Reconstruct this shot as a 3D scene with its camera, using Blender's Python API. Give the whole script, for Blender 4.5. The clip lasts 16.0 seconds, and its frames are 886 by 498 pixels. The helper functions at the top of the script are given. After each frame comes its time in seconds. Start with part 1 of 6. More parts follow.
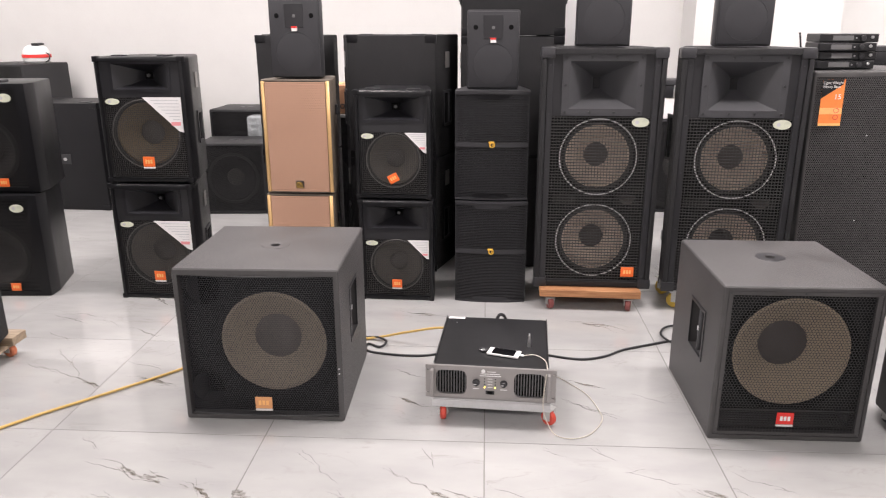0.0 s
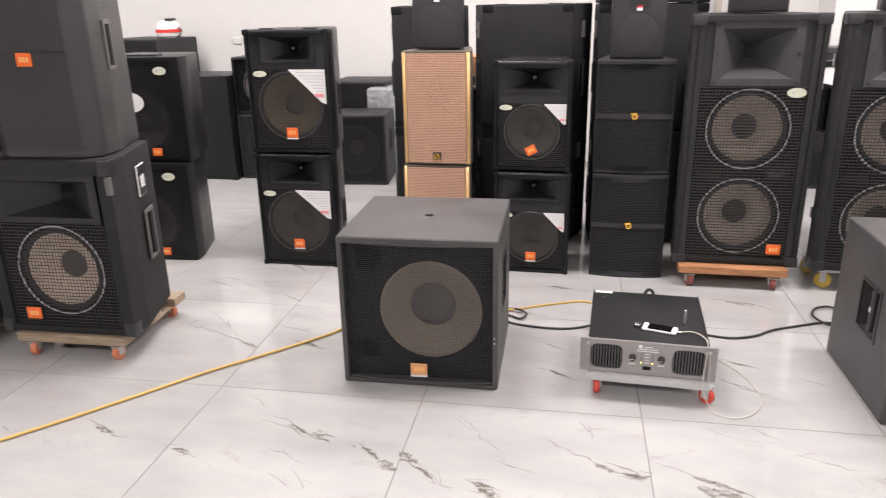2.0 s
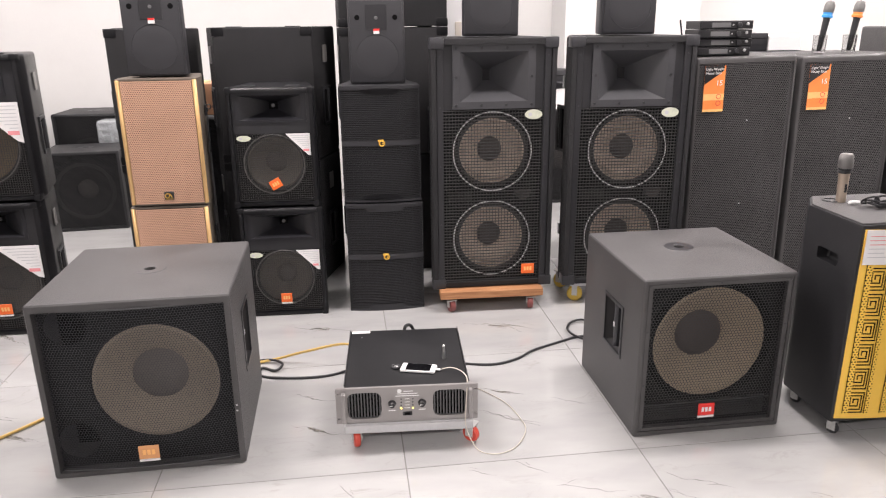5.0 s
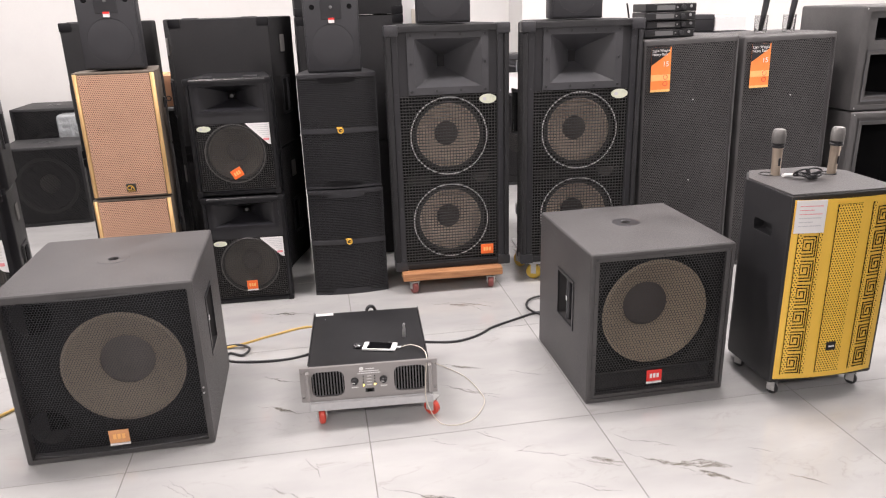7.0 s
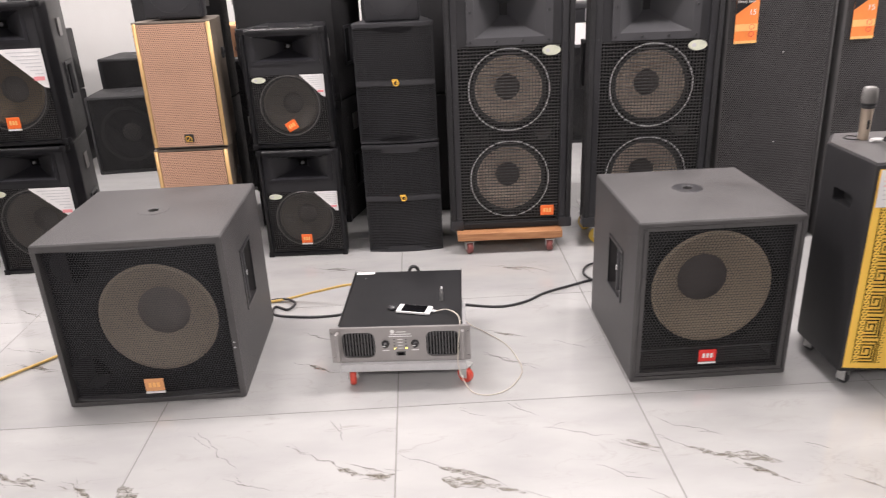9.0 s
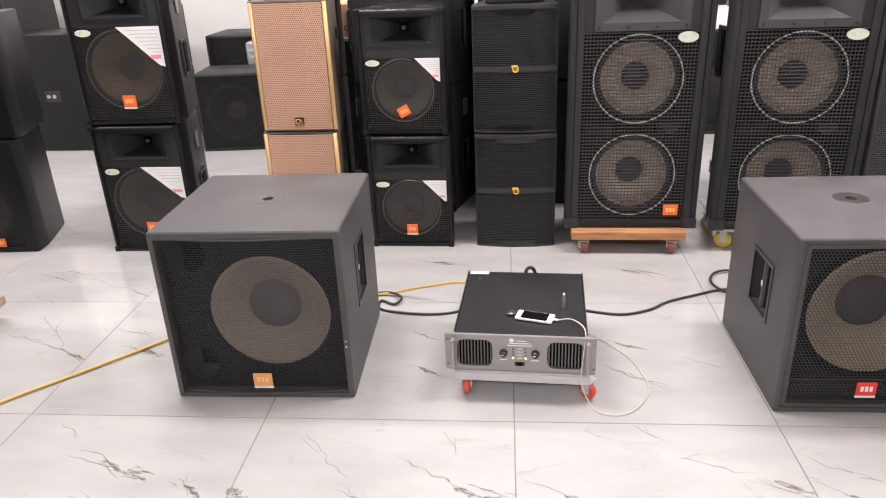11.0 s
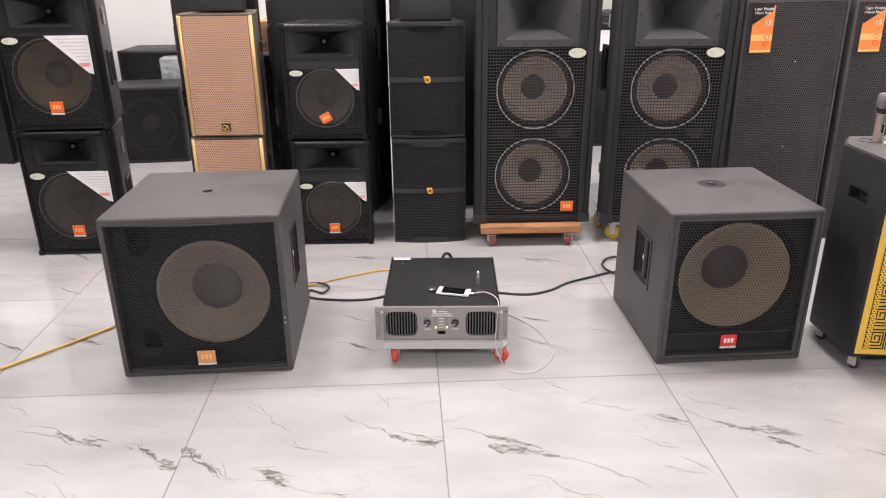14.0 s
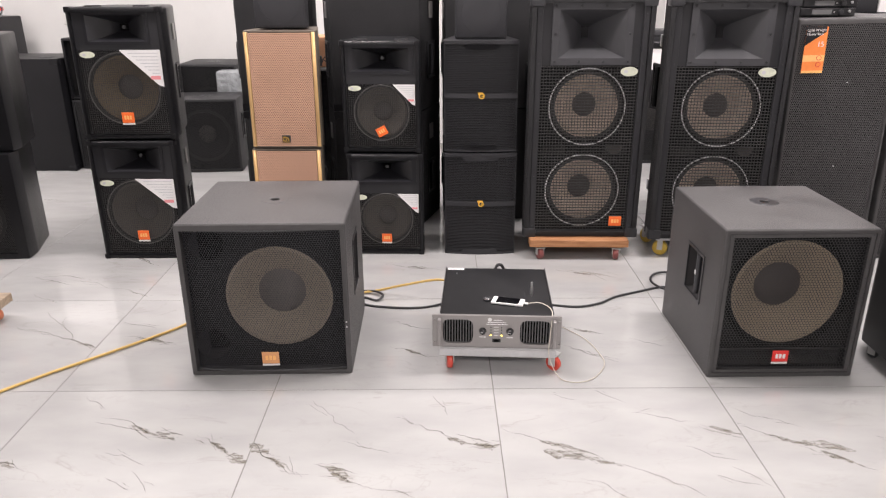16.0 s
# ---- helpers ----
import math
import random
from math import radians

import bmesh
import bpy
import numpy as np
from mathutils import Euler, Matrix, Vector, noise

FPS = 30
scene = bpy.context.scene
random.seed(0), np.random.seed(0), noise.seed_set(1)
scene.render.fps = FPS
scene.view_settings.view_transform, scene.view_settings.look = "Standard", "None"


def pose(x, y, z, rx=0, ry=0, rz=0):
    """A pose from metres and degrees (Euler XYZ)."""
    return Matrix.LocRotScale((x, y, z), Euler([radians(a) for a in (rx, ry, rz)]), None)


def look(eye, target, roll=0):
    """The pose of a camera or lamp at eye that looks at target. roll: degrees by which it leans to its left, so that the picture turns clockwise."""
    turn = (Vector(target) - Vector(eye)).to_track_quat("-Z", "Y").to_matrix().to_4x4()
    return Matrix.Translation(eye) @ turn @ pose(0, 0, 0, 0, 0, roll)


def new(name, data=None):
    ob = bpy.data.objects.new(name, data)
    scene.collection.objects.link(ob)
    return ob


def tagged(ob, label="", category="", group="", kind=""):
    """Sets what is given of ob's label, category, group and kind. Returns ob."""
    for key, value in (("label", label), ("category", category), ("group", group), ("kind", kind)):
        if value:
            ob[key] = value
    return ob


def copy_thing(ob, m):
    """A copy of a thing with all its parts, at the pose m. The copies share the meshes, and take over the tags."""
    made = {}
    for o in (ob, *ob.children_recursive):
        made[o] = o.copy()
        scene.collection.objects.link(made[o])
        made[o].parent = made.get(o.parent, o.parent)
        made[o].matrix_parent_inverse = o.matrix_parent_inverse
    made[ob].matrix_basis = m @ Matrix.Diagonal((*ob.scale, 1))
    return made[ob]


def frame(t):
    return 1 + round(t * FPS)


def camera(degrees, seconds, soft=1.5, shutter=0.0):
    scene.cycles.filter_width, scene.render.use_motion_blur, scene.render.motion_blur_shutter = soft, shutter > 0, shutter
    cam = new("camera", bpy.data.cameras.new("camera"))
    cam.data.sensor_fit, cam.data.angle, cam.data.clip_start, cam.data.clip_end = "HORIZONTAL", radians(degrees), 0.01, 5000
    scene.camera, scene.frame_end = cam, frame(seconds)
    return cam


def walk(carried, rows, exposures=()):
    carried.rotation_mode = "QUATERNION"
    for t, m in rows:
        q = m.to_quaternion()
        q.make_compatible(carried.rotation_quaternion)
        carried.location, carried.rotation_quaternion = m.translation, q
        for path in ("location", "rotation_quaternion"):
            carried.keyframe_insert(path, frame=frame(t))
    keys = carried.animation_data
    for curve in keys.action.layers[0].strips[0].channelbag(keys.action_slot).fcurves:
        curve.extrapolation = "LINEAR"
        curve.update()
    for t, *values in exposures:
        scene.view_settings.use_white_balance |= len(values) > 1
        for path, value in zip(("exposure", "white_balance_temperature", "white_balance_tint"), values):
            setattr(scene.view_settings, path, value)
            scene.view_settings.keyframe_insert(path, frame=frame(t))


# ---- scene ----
cam = camera(62.9, 16.0, soft=1.1, shutter=0.4)
PATH = [
    (0, (0.054, 0.156, 1.43), (-0.114, 2.061, 0.842), -0.1),
    (0.5, (-0.013, 0.149, 1.433), (-0.217, 2.047, 0.836), -0.4),
    (1, (-0.108, 0.126, 1.428), (-0.365, 2.012, 0.815), -0.7),
    (1.5, (-0.192, 0.114, 1.427), (-0.509, 1.984, 0.794), -1.1),
    (2, (-0.221, 0.111, 1.427), (-0.61, 1.96, 0.772), -1.1),
    (2.5, (-0.22, 0.154, 1.426), (-0.742, 1.967, 0.762), -3.1),
    (3, (-0.127, 0.279, 1.425), (-0.465, 2.139, 0.774), -3.4),
    (3.5, (-0.06, 0.361, 1.403), (-0.125, 2.261, 0.78), -0.7),
    (4, (-0.104, 0.374, 1.409), (-0.013, 2.273, 0.788), -0.5),
    (4.5, (-0.133, 0.38, 1.413), (0.032, 2.277, 0.803), -1.0),
    (4.7, (-0.111, 0.383, 1.407), (0.064, 2.282, 0.806), -0.8),
    (6.8, (-0.019, 0.317, 1.421), (0.246, 2.195, 0.788), -1.6),
    (7, (-0.027, 0.276, 1.421), (0.233, 2.153, 0.781), -1.7),
    (7.5, (-0.018, 0.221, 1.422), (0.218, 2.092, 0.757), -1.7),
    (8, (0.12, 0.243, 1.42), (0.326, 2.111, 0.737), -1.6),
    (8.5, (0.236, 0.301, 1.406), (0.34, 2.175, 0.717), -1.2),
    (9, (0.187, 0.386, 1.4), (0.177, 2.24, 0.649), -2.5),
    (9.5, (0.066, 0.476, 1.403), (0.013, 2.318, 0.625), -3.7),
    (10, (0.035, 0.544, 1.387), (-0.077, 2.374, 0.589), -3.5),
    (10.2, (0.059, 0.568, 1.393), (-0.091, 2.392, 0.587), -3.1),
    (12.3, (-0.065, 0.543, 1.412), (-0.315, 2.375, 0.648), -2.1),
    (12.5, (-0.073, 0.517, 1.39), (-0.271, 2.354, 0.625), -2.0),
    (13, (-0.054, 0.423, 1.391), (-0.128, 2.265, 0.615), -1.4),
    (13.5, (-0.015, 0.273, 1.383), (-0.006, 2.123, 0.625), -0.5),
    (14, (-0.027, 0.222, 1.388), (0.012, 2.081, 0.653), -0.5),
    (14.5, (-0.134, 0.171, 1.4), (-0.084, 2.033, 0.671), -0.3),
    (15, (-0.204, 0.117, 1.398), (-0.156, 1.979, 0.669), -0.0),
    (15.5, (-0.173, 0.115, 1.405), (-0.154, 1.977, 0.676), 0.4),
    (16, (-0.124, 0.133, 1.405), (-0.171, 2.007, 0.708), -0.2),
]
walk(cam, [(t, look(eye, target, roll)) for t, eye, target, roll in PATH],
     [(0.0, 0.11), (2.0, 0.13), (4.0, 0.19), (7.0, 0.16), (9.0, 0.12), (10.0, 0.20), (12.5, 0.24), (13.2, 0.17), (14.0, 0.07), (16.0, 0.06)])

import itertools

# ---- light ----
world = bpy.data.worlds.new("world")
world.use_nodes = True
world.node_tree.nodes["Background"].inputs[0].default_value = (0.9, 0.95, 1.0, 1)
world.node_tree.nodes["Background"].inputs[1].default_value = 0.3
scene.world = world

ROOM = (-6.0, 6.0, -4.0, 6.7, 3.4)      # x0, x1, y0, y1, height
LAMP_POWER = 56


# No fixture is in view; these area lights are added to light the room.
def added_ceiling_lamp(x, y, sx, sy, share=1.0):
    lamp = bpy.data.lights.new("added_ceiling_light", "AREA")
    lamp.shape, lamp.size, lamp.size_y = "RECTANGLE", sx, sy
    lamp.energy, lamp.color = LAMP_POWER * share, (1.0, 0.912, 0.90)
    ob = new("added_ceiling_light", lamp)
    ob.matrix_basis = pose(x, y, ROOM[4] - 0.05)
    tagged(ob, "unseen area light at ceiling height, added to light the room", "ceiling light", "ceiling lights")


# Rows placed to balance brightness; the rightmost column is stronger to lift that side.
for lx in (-4.0, -1.35, 1.35, 4.0):
    for ly, share in ((-1.8, 1.4), (3.1, 1.28), (4.9, 1.0)):
        added_ceiling_lamp(lx, ly, 1.2, 0.3, share * (1.3 if lx > 3 else 1.0))


# ---- materials ----
def nodes_of(name):
    m = bpy.data.materials.new(name)
    m.use_nodes = True
    t = m.node_tree
    return m, t, t.nodes["Principled BSDF"]


def node(t, kind, **kw):
    n = t.nodes.new(kind)
    for k, v in kw.items():
        if k == "operation":
            n.operation = v
        elif k == "data_type":
            n.data_type = v
        elif k == "feature":
            n.feature = v
        else:
            n.inputs[k].default_value = v
    return n


def math_node(t, op, a, b=None):
    n = t.nodes.new("ShaderNodeMath")
    n.operation = op
    for i, v in enumerate((a, b)):
        if v is None:
            continue
        if isinstance(v, (int, float)):
            n.inputs[i].default_value = v
        else:
            t.links.new(v, n.inputs[i])
    return n.outputs[0]


def ramp(t, fac, stops):
    n = t.nodes.new("ShaderNodeValToRGB")
    e = n.color_ramp.elements
    while len(e) < len(stops):
        e.new(0.5)
    for el, (p, c) in zip(e, stops):
        el.position, el.color = p, (*c, 1) if len(c) == 3 else c
    t.links.new(fac, n.inputs[0])
    return n.outputs[0]


def surface(name, color, rough=0.5, metal=0.0, grain=250.0, bump=0.15, vary=0.25, depth=0.001, coat=0.0, spec=0.5, dust=0.0):
    """A painted, moulded or coated surface: fine grain in relief, larger blotches in tone and gloss."""
    m, t, p = nodes_of(name)
    co = node(t, "ShaderNodeTexCoord").outputs["Object"]
    rnd = node(t, "ShaderNodeObjectInfo").outputs["Random"]
    big = node(t, "ShaderNodeTexNoise", Scale=5.0, Detail=4.0, Roughness=0.6)
    fine = node(t, "ShaderNodeTexNoise", Scale=grain, Detail=2.0)
    t.links.new(co, big.inputs["Vector"])
    t.links.new(co, fine.inputs["Vector"])
    mixed = math_node(t, "ADD", math_node(t, "MULTIPLY", big.outputs[0], 0.7), math_node(t, "MULTIPLY", fine.outputs[0], 0.3))
    lo = [max(0.0, c * (1 - vary)) for c in color]
    hi = [min(1.0, c * (1 + vary) + dust) for c in color]
    col = ramp(t, mixed, [(0.3, lo), (0.7, hi)])
    t.links.new(col, p.inputs["Base Color"])
    t.links.new(math_node(t, "ADD", math_node(t, "MULTIPLY", big.outputs[0], 0.2), rough - 0.1), p.inputs["Roughness"])
    p.inputs["Metallic"].default_value = metal
    p.inputs["Coat Weight"].default_value = coat
    p.inputs["Specular IOR Level"].default_value = spec
    b = node(t, "ShaderNodeBump", Strength=bump, Distance=depth)
    t.links.new(fine.outputs[0], b.inputs["Height"])
    t.links.new(b.outputs[0], p.inputs["Normal"])
    return m


def perforated(name, color, pitch, hole, rough=0.5, metal=0.0, slot=1.0, vary=0.2, spec=0.5):
    """Sheet metal punched with staggered holes, in the sheet's own x-z plane. hole: diameter over pitch; slot: stretch of the holes in x."""
    m, t, p = nodes_of(name)
    co = node(t, "ShaderNodeTexCoord").outputs["Object"]
    flat = node(t, "ShaderNodeVectorMath", operation="MULTIPLY")
    t.links.new(co, flat.inputs[0])
    flat.inputs[1].default_value = (1 / (pitch * slot), 0.0, 1 / (pitch * 1.732))
    dist = []
    for shift in (0.0, 0.5):
        a = node(t, "ShaderNodeVectorMath", operation="ADD")
        t.links.new(flat.outputs[0], a.inputs[0])
        a.inputs[1].default_value = (shift, 0, shift)
        f = node(t, "ShaderNodeVectorMath", operation="FRACTION")
        t.links.new(a.outputs[0], f.inputs[0])
        s = node(t, "ShaderNodeVectorMath", operation="SUBTRACT")
        t.links.new(f.outputs[0], s.inputs[0])
        s.inputs[1].default_value = (0.5, 0, 0.5)
        k = node(t, "ShaderNodeVectorMath", operation="MULTIPLY")
        t.links.new(s.outputs[0], k.inputs[0])
        k.inputs[1].default_value = (1, 0, 1.732)
        ln = node(t, "ShaderNodeVectorMath", operation="LENGTH")
        t.links.new(k.outputs[0], ln.inputs[0])
        dist.append(ln.outputs["Value"])
    d = math_node(t, "MINIMUM", dist[0], dist[1])
    metal_here = math_node(t, "GREATER_THAN", d, hole / 2)
    noise_n = node(t, "ShaderNodeTexNoise", Scale=4.0, Detail=3.0)
    t.links.new(co, noise_n.inputs["Vector"])
    t.links.new(ramp(t, noise_n.outputs[0], [(0.3, [c * (1 - vary) for c in color]), (0.7, [min(1, c * (1 + vary)) for c in color])]), p.inputs["Base Color"])
    p.inputs["Roughness"].default_value, p.inputs["Metallic"].default_value = rough, metal
    p.inputs["Specular IOR Level"].default_value = spec
    t.links.new(metal_here, p.inputs["Alpha"])
    return m


def floor_tile_material():
    m, t, p = nodes_of("polished_marble_tile")
    co = node(t, "ShaderNodeTexCoord").outputs["Object"]
    rnd = node(t, "ShaderNodeObjectInfo").outputs["Random"]
    move = node(t, "ShaderNodeVectorMath", operation="ADD")
    t.links.new(co, move.inputs[0])
    comb = node(t, "ShaderNodeCombineXYZ")
    t.links.new(math_node(t, "MULTIPLY", rnd, 37.0), comb.inputs[0])
    t.links.new(math_node(t, "MULTIPLY", rnd, 91.0), comb.inputs[1])
    t.links.new(comb.outputs[0], move.inputs[1])
    turn = node(t, "ShaderNodeMapping")
    turn.inputs["Rotation"].default_value = (0, 0, radians(32))
    turn.inputs["Scale"].default_value = (1.0, 2.6, 1.0)
    t.links.new(move.outputs[0], turn.inputs["Vector"])
    v = turn.outputs[0]

    def vein(scale, width, detail, distortion):
        n = node(t, "ShaderNodeTexNoise", Scale=scale, Detail=detail, Roughness=0.55, Distortion=distortion)
        t.links.new(v, n.inputs["Vector"])
        off = math_node(t, "ABSOLUTE", math_node(t, "SUBTRACT", n.outputs[0], 0.5))
        r = node(t, "ShaderNodeMapRange")
        t.links.new(off, r.inputs[0])
        r.inputs[1].default_value, r.inputs[2].default_value, r.inputs[3].default_value, r.inputs[4].default_value = 0.0, width, 1.0, 0.0
        return r.outputs[0]

    def patch(scale, lo, hi):
        n = node(t, "ShaderNodeTexNoise", Scale=scale, Detail=2.0)
        t.links.new(v, n.inputs["Vector"])
        r = node(t, "ShaderNodeMapRange")
        t.links.new(n.outputs[0], r.inputs[0])
        r.inputs[1].default_value, r.inputs[2].default_value = lo, hi
        return r.outputs[0]

    line = math_node(t, "MULTIPLY", vein(2.2, 0.011, 6.0, 1.3), patch(1.7, 0.49, 0.60))
    broad = math_node(t, "MULTIPLY", vein(2.2, 0.035, 8.0, 1.3), patch(2.6, 0.58, 0.66))
    faint = math_node(t, "MULTIPLY", vein(3.6, 0.010, 5.0, 0.8), patch(2.3, 0.48, 0.66))
    total = math_node(t, "MINIMUM", math_node(t, "ADD", math_node(t, "ADD", math_node(t, "MULTIPLY", line, 0.22), math_node(t, "MULTIPLY", broad, 0.12)), math_node(t, "MULTIPLY", faint, 0.16)), 1.0)
    cloud = node(t, "ShaderNodeTexNoise", Scale=3.0, Detail=5.0)
    t.links.new(v, cloud.inputs["Vector"])
    white = ramp(t, cloud.outputs[0], [(0.3, (0.380, 0.380, 0.379)), (0.65, (0.435, 0.435, 0.431))])
    mix = node(t, "ShaderNodeMix", data_type="RGBA")
    t.links.new(total, mix.inputs["Factor"])
    t.links.new(white, mix.inputs["A"])
    mix.inputs["B"].default_value = (0.24, 0.225, 0.195, 1)
    t.links.new(mix.outputs["Result"], p.inputs["Base Color"])
    t.links.new(math_node(t, "ADD", math_node(t, "MULTIPLY", cloud.outputs[0], 0.08), 0.05), p.inputs["Roughness"])
    p.inputs["Specular IOR Level"].default_value = 0.6
    return m


def vein_material():
    """The darker mineral of the marble print, torn into streaks at its edges."""
    m, t, p = nodes_of("marble_vein")
    co = node(t, "ShaderNodeTexCoord").outputs["Object"]
    mp = node(t, "ShaderNodeMapping")
    mp.inputs["Rotation"].default_value = (0, 0, radians(30))
    mp.inputs["Scale"].default_value = (22, 110, 1)
    t.links.new(co, mp.inputs["Vector"])
    n = node(t, "ShaderNodeTexNoise", Scale=1.0, Detail=5.0, Roughness=0.65)
    t.links.new(mp.outputs[0], n.inputs["Vector"])
    t.links.new(ramp(t, n.outputs[0], [(0.35, (0.17, 0.150, 0.125)), (0.65, (0.30, 0.275, 0.235))]), p.inputs["Base Color"])
    t.links.new(ramp(t, n.outputs[0], [(0.32, (0.85, 0.85, 0.85)), (0.64, (0.08, 0.08, 0.08))]), p.inputs["Alpha"])
    p.inputs["Roughness"].default_value = 0.09
    return m


def cloud_material():
    """Soft grey-brown clouds of the print, brushed along the veins."""
    m, t, p = nodes_of("marble_cloud")
    co = node(t, "ShaderNodeTexCoord").outputs["Object"]
    mp = node(t, "ShaderNodeMapping")
    mp.inputs["Rotation"].default_value = (0, 0, radians(28))
    mp.inputs["Scale"].default_value = (26, 80, 1)
    t.links.new(co, mp.inputs["Vector"])
    n = node(t, "ShaderNodeTexNoise", Scale=1.0, Detail=6.0, Roughness=0.7, Distortion=0.6)
    t.links.new(mp.outputs[0], n.inputs["Vector"])
    t.links.new(ramp(t, n.outputs[0], [(0.35, (0.20, 0.185, 0.160)), (0.65, (0.36, 0.335, 0.29))]), p.inputs["Base Color"])
    t.links.new(ramp(t, n.outputs[0], [(0.38, (0.85, 0.85, 0.85)), (0.60, (0.0, 0.0, 0.0))]), p.inputs["Alpha"])
    p.inputs["Roughness"].default_value = 0.09
    return m


def wood(name, a, b):
    m, t, p = nodes_of(name)
    co = node(t, "ShaderNodeTexCoord").outputs["Object"]
    mp = node(t, "ShaderNodeMapping")
    mp.inputs["Scale"].default_value = (3, 40, 40)
    t.links.new(co, mp.inputs["Vector"])
    n = node(t, "ShaderNodeTexNoise", Scale=2.0, Detail=6.0, Distortion=0.6)
    t.links.new(mp.outputs[0], n.inputs["Vector"])
    t.links.new(ramp(t, n.outputs[0], [(0.3, a), (0.7, b)]), p.inputs["Base Color"])
    p.inputs["Roughness"].default_value = 0.6
    bp = node(t, "ShaderNodeBump", Strength=0.3, Distance=0.002)
    t.links.new(n.outputs[0], bp.inputs["Height"])
    t.links.new(bp.outputs[0], p.inputs["Normal"])
    return m


def emitter(name, color, strength):
    m, t, p = nodes_of(name)
    p.inputs["Base Color"].default_value = (*color, 1)
    p.inputs["Emission Color"].default_value = (*color, 1)
    p.inputs["Emission Strength"].default_value = strength
    return m


def clear(name):
    m, t, p = nodes_of(name)
    p.inputs["Transmission Weight"].default_value = 1.0
    p.inputs["Roughness"].default_value = 0.05
    p.inputs["IOR"].default_value = 1.3
    return m


PAINT = surface("textured_grey_black_paint", (0.062, 0.060, 0.061), 0.50, grain=420, bump=0.5, vary=0.34, depth=0.0015)
PAINT_B = surface("textured_black_paint", (0.027, 0.027, 0.031), 0.5, grain=380, bump=0.45, vary=0.2)
CARPET = surface("black_carpet", (0.019, 0.0188, 0.0205), 0.75, grain=600, bump=0.8, vary=0.35, depth=0.003, spec=0.35)
VINYL = surface("black_vinyl", (0.0080, 0.0080, 0.0095), 0.36, grain=300, bump=0.3, vary=0.2, spec=0.3)
VINYL_M = surface("black_textured_cabinet", (0.017, 0.017, 0.019), 0.5, grain=380, bump=0.35, vary=0.2)
BAFFLE = surface("black_baffle_paint", (0.007, 0.007, 0.008), 0.75, grain=200, bump=0.2, spec=0.22)
DARK = surface("matt_black_inside", (0.0045, 0.0045, 0.005), 0.9, grain=200, bump=0.1, spec=0.12)
PLASTIC = surface("black_plastic", (0.024, 0.024, 0.027), 0.38, grain=300, bump=0.15, vary=0.15)
HORN = surface("grey_black_horn_plastic", (0.053, 0.053, 0.058), 0.38, grain=350, bump=0.15, vary=0.12)
HORN_D = surface("black_horn_plastic", (0.015, 0.015, 0.018), 0.34, grain=350, bump=0.15, vary=0.12)
CONE = surface("brown_paper_cone", (0.195, 0.168, 0.135), 0.85, grain=120, bump=0.3, vary=0.15)
CONE_R = surface("light_brown_paper_cone", (0.25, 0.205, 0.15), 0.85, grain=120, bump=0.3, vary=0.15)
CONE_M = surface("grey_black_paper_cone", (0.12, 0.108, 0.095), 0.8, grain=120, bump=0.3, vary=0.15)
CONE_G = surface("grey_paper_cone", (0.65, 0.535, 0.44), 0.85, grain=120, bump=0.3, vary=0.15)
CONE_D = surface("dark_paper_cone", (0.155, 0.12, 0.078), 0.8, grain=120, bump=0.3, vary=0.2)
CAP_D = surface("black_brown_dust_cap", (0.048, 0.040, 0.037), 0.75, grain=150, bump=0.2)
CAP = surface("dark_dust_cap", (0.095, 0.086, 0.08), 0.7, grain=150, bump=0.2)
RUBBER = surface("black_rubber", (0.015, 0.015, 0.015), 0.6, grain=200, bump=0.2)
STEEL = surface("zinc_steel", (0.55, 0.55, 0.56), 0.35, metal=1.0, grain=80, bump=0.1)
ZINC = surface("dull_zinc_plate", (0.50, 0.50, 0.49), 0.35, metal=0.35, grain=120, bump=0.1)
CHROME = surface("bright_ring", (0.80, 0.80, 0.81), 0.3, grain=60, bump=0.0, vary=0.1)
DARK_STEEL = surface("black_steel_corner", (0.055, 0.055, 0.06), 0.35, metal=0.4, grain=120, bump=0.15)
WIRE = surface("black_coated_wire", (0.048, 0.047, 0.048), 0.45, grain=100, bump=0.0)
ORANGE = surface("orange_badge", (0.86, 0.16, 0.03), 0.4, grain=60, bump=0.0, vary=0.06)
TAN = surface("tan_orange_badge", (0.70, 0.34, 0.15), 0.4, grain=60, bump=0.0, vary=0.06)
RED = surface("red_badge", (0.72, 0.035, 0.03), 0.4, grain=60, bump=0.0, vary=0.06)
PAPER = surface("white_paper", (0.78, 0.77, 0.77), 0.7, grain=90, bump=0.05, vary=0.04)
INK = surface("grey_print", (0.55, 0.55, 0.57), 0.7, grain=90, bump=0.0, vary=0.05)
PINK_INK = surface("red_print", (0.78, 0.30, 0.32), 0.7, grain=90, bump=0.0, vary=0.05)
SILVER_STICKER = surface("pale_foil_sticker", (0.62, 0.64, 0.52), 0.35, grain=70, bump=0.0, vary=0.25)
WHITE_PL = surface("white_plastic", (0.78, 0.78, 0.78), 0.35, grain=90, bump=0.03, vary=0.04)
CREAM = surface("cream_cable", (0.62, 0.575, 0.50), 0.45, grain=90, bump=0.02, vary=0.06)
YELLOW_CABLE = surface("yellow_cable", (0.60, 0.40, 0.12), 0.5, grain=90, bump=0.05, vary=0.12)
BLACK_CABLE = surface("black_cable", (0.025, 0.025, 0.028), 0.45, grain=90, bump=0.05)
AMP_GREY = surface("silver_grey_panel", (0.33, 0.315, 0.31), 0.38, metal=0.55, grain=500, bump=0.08, vary=0.06)
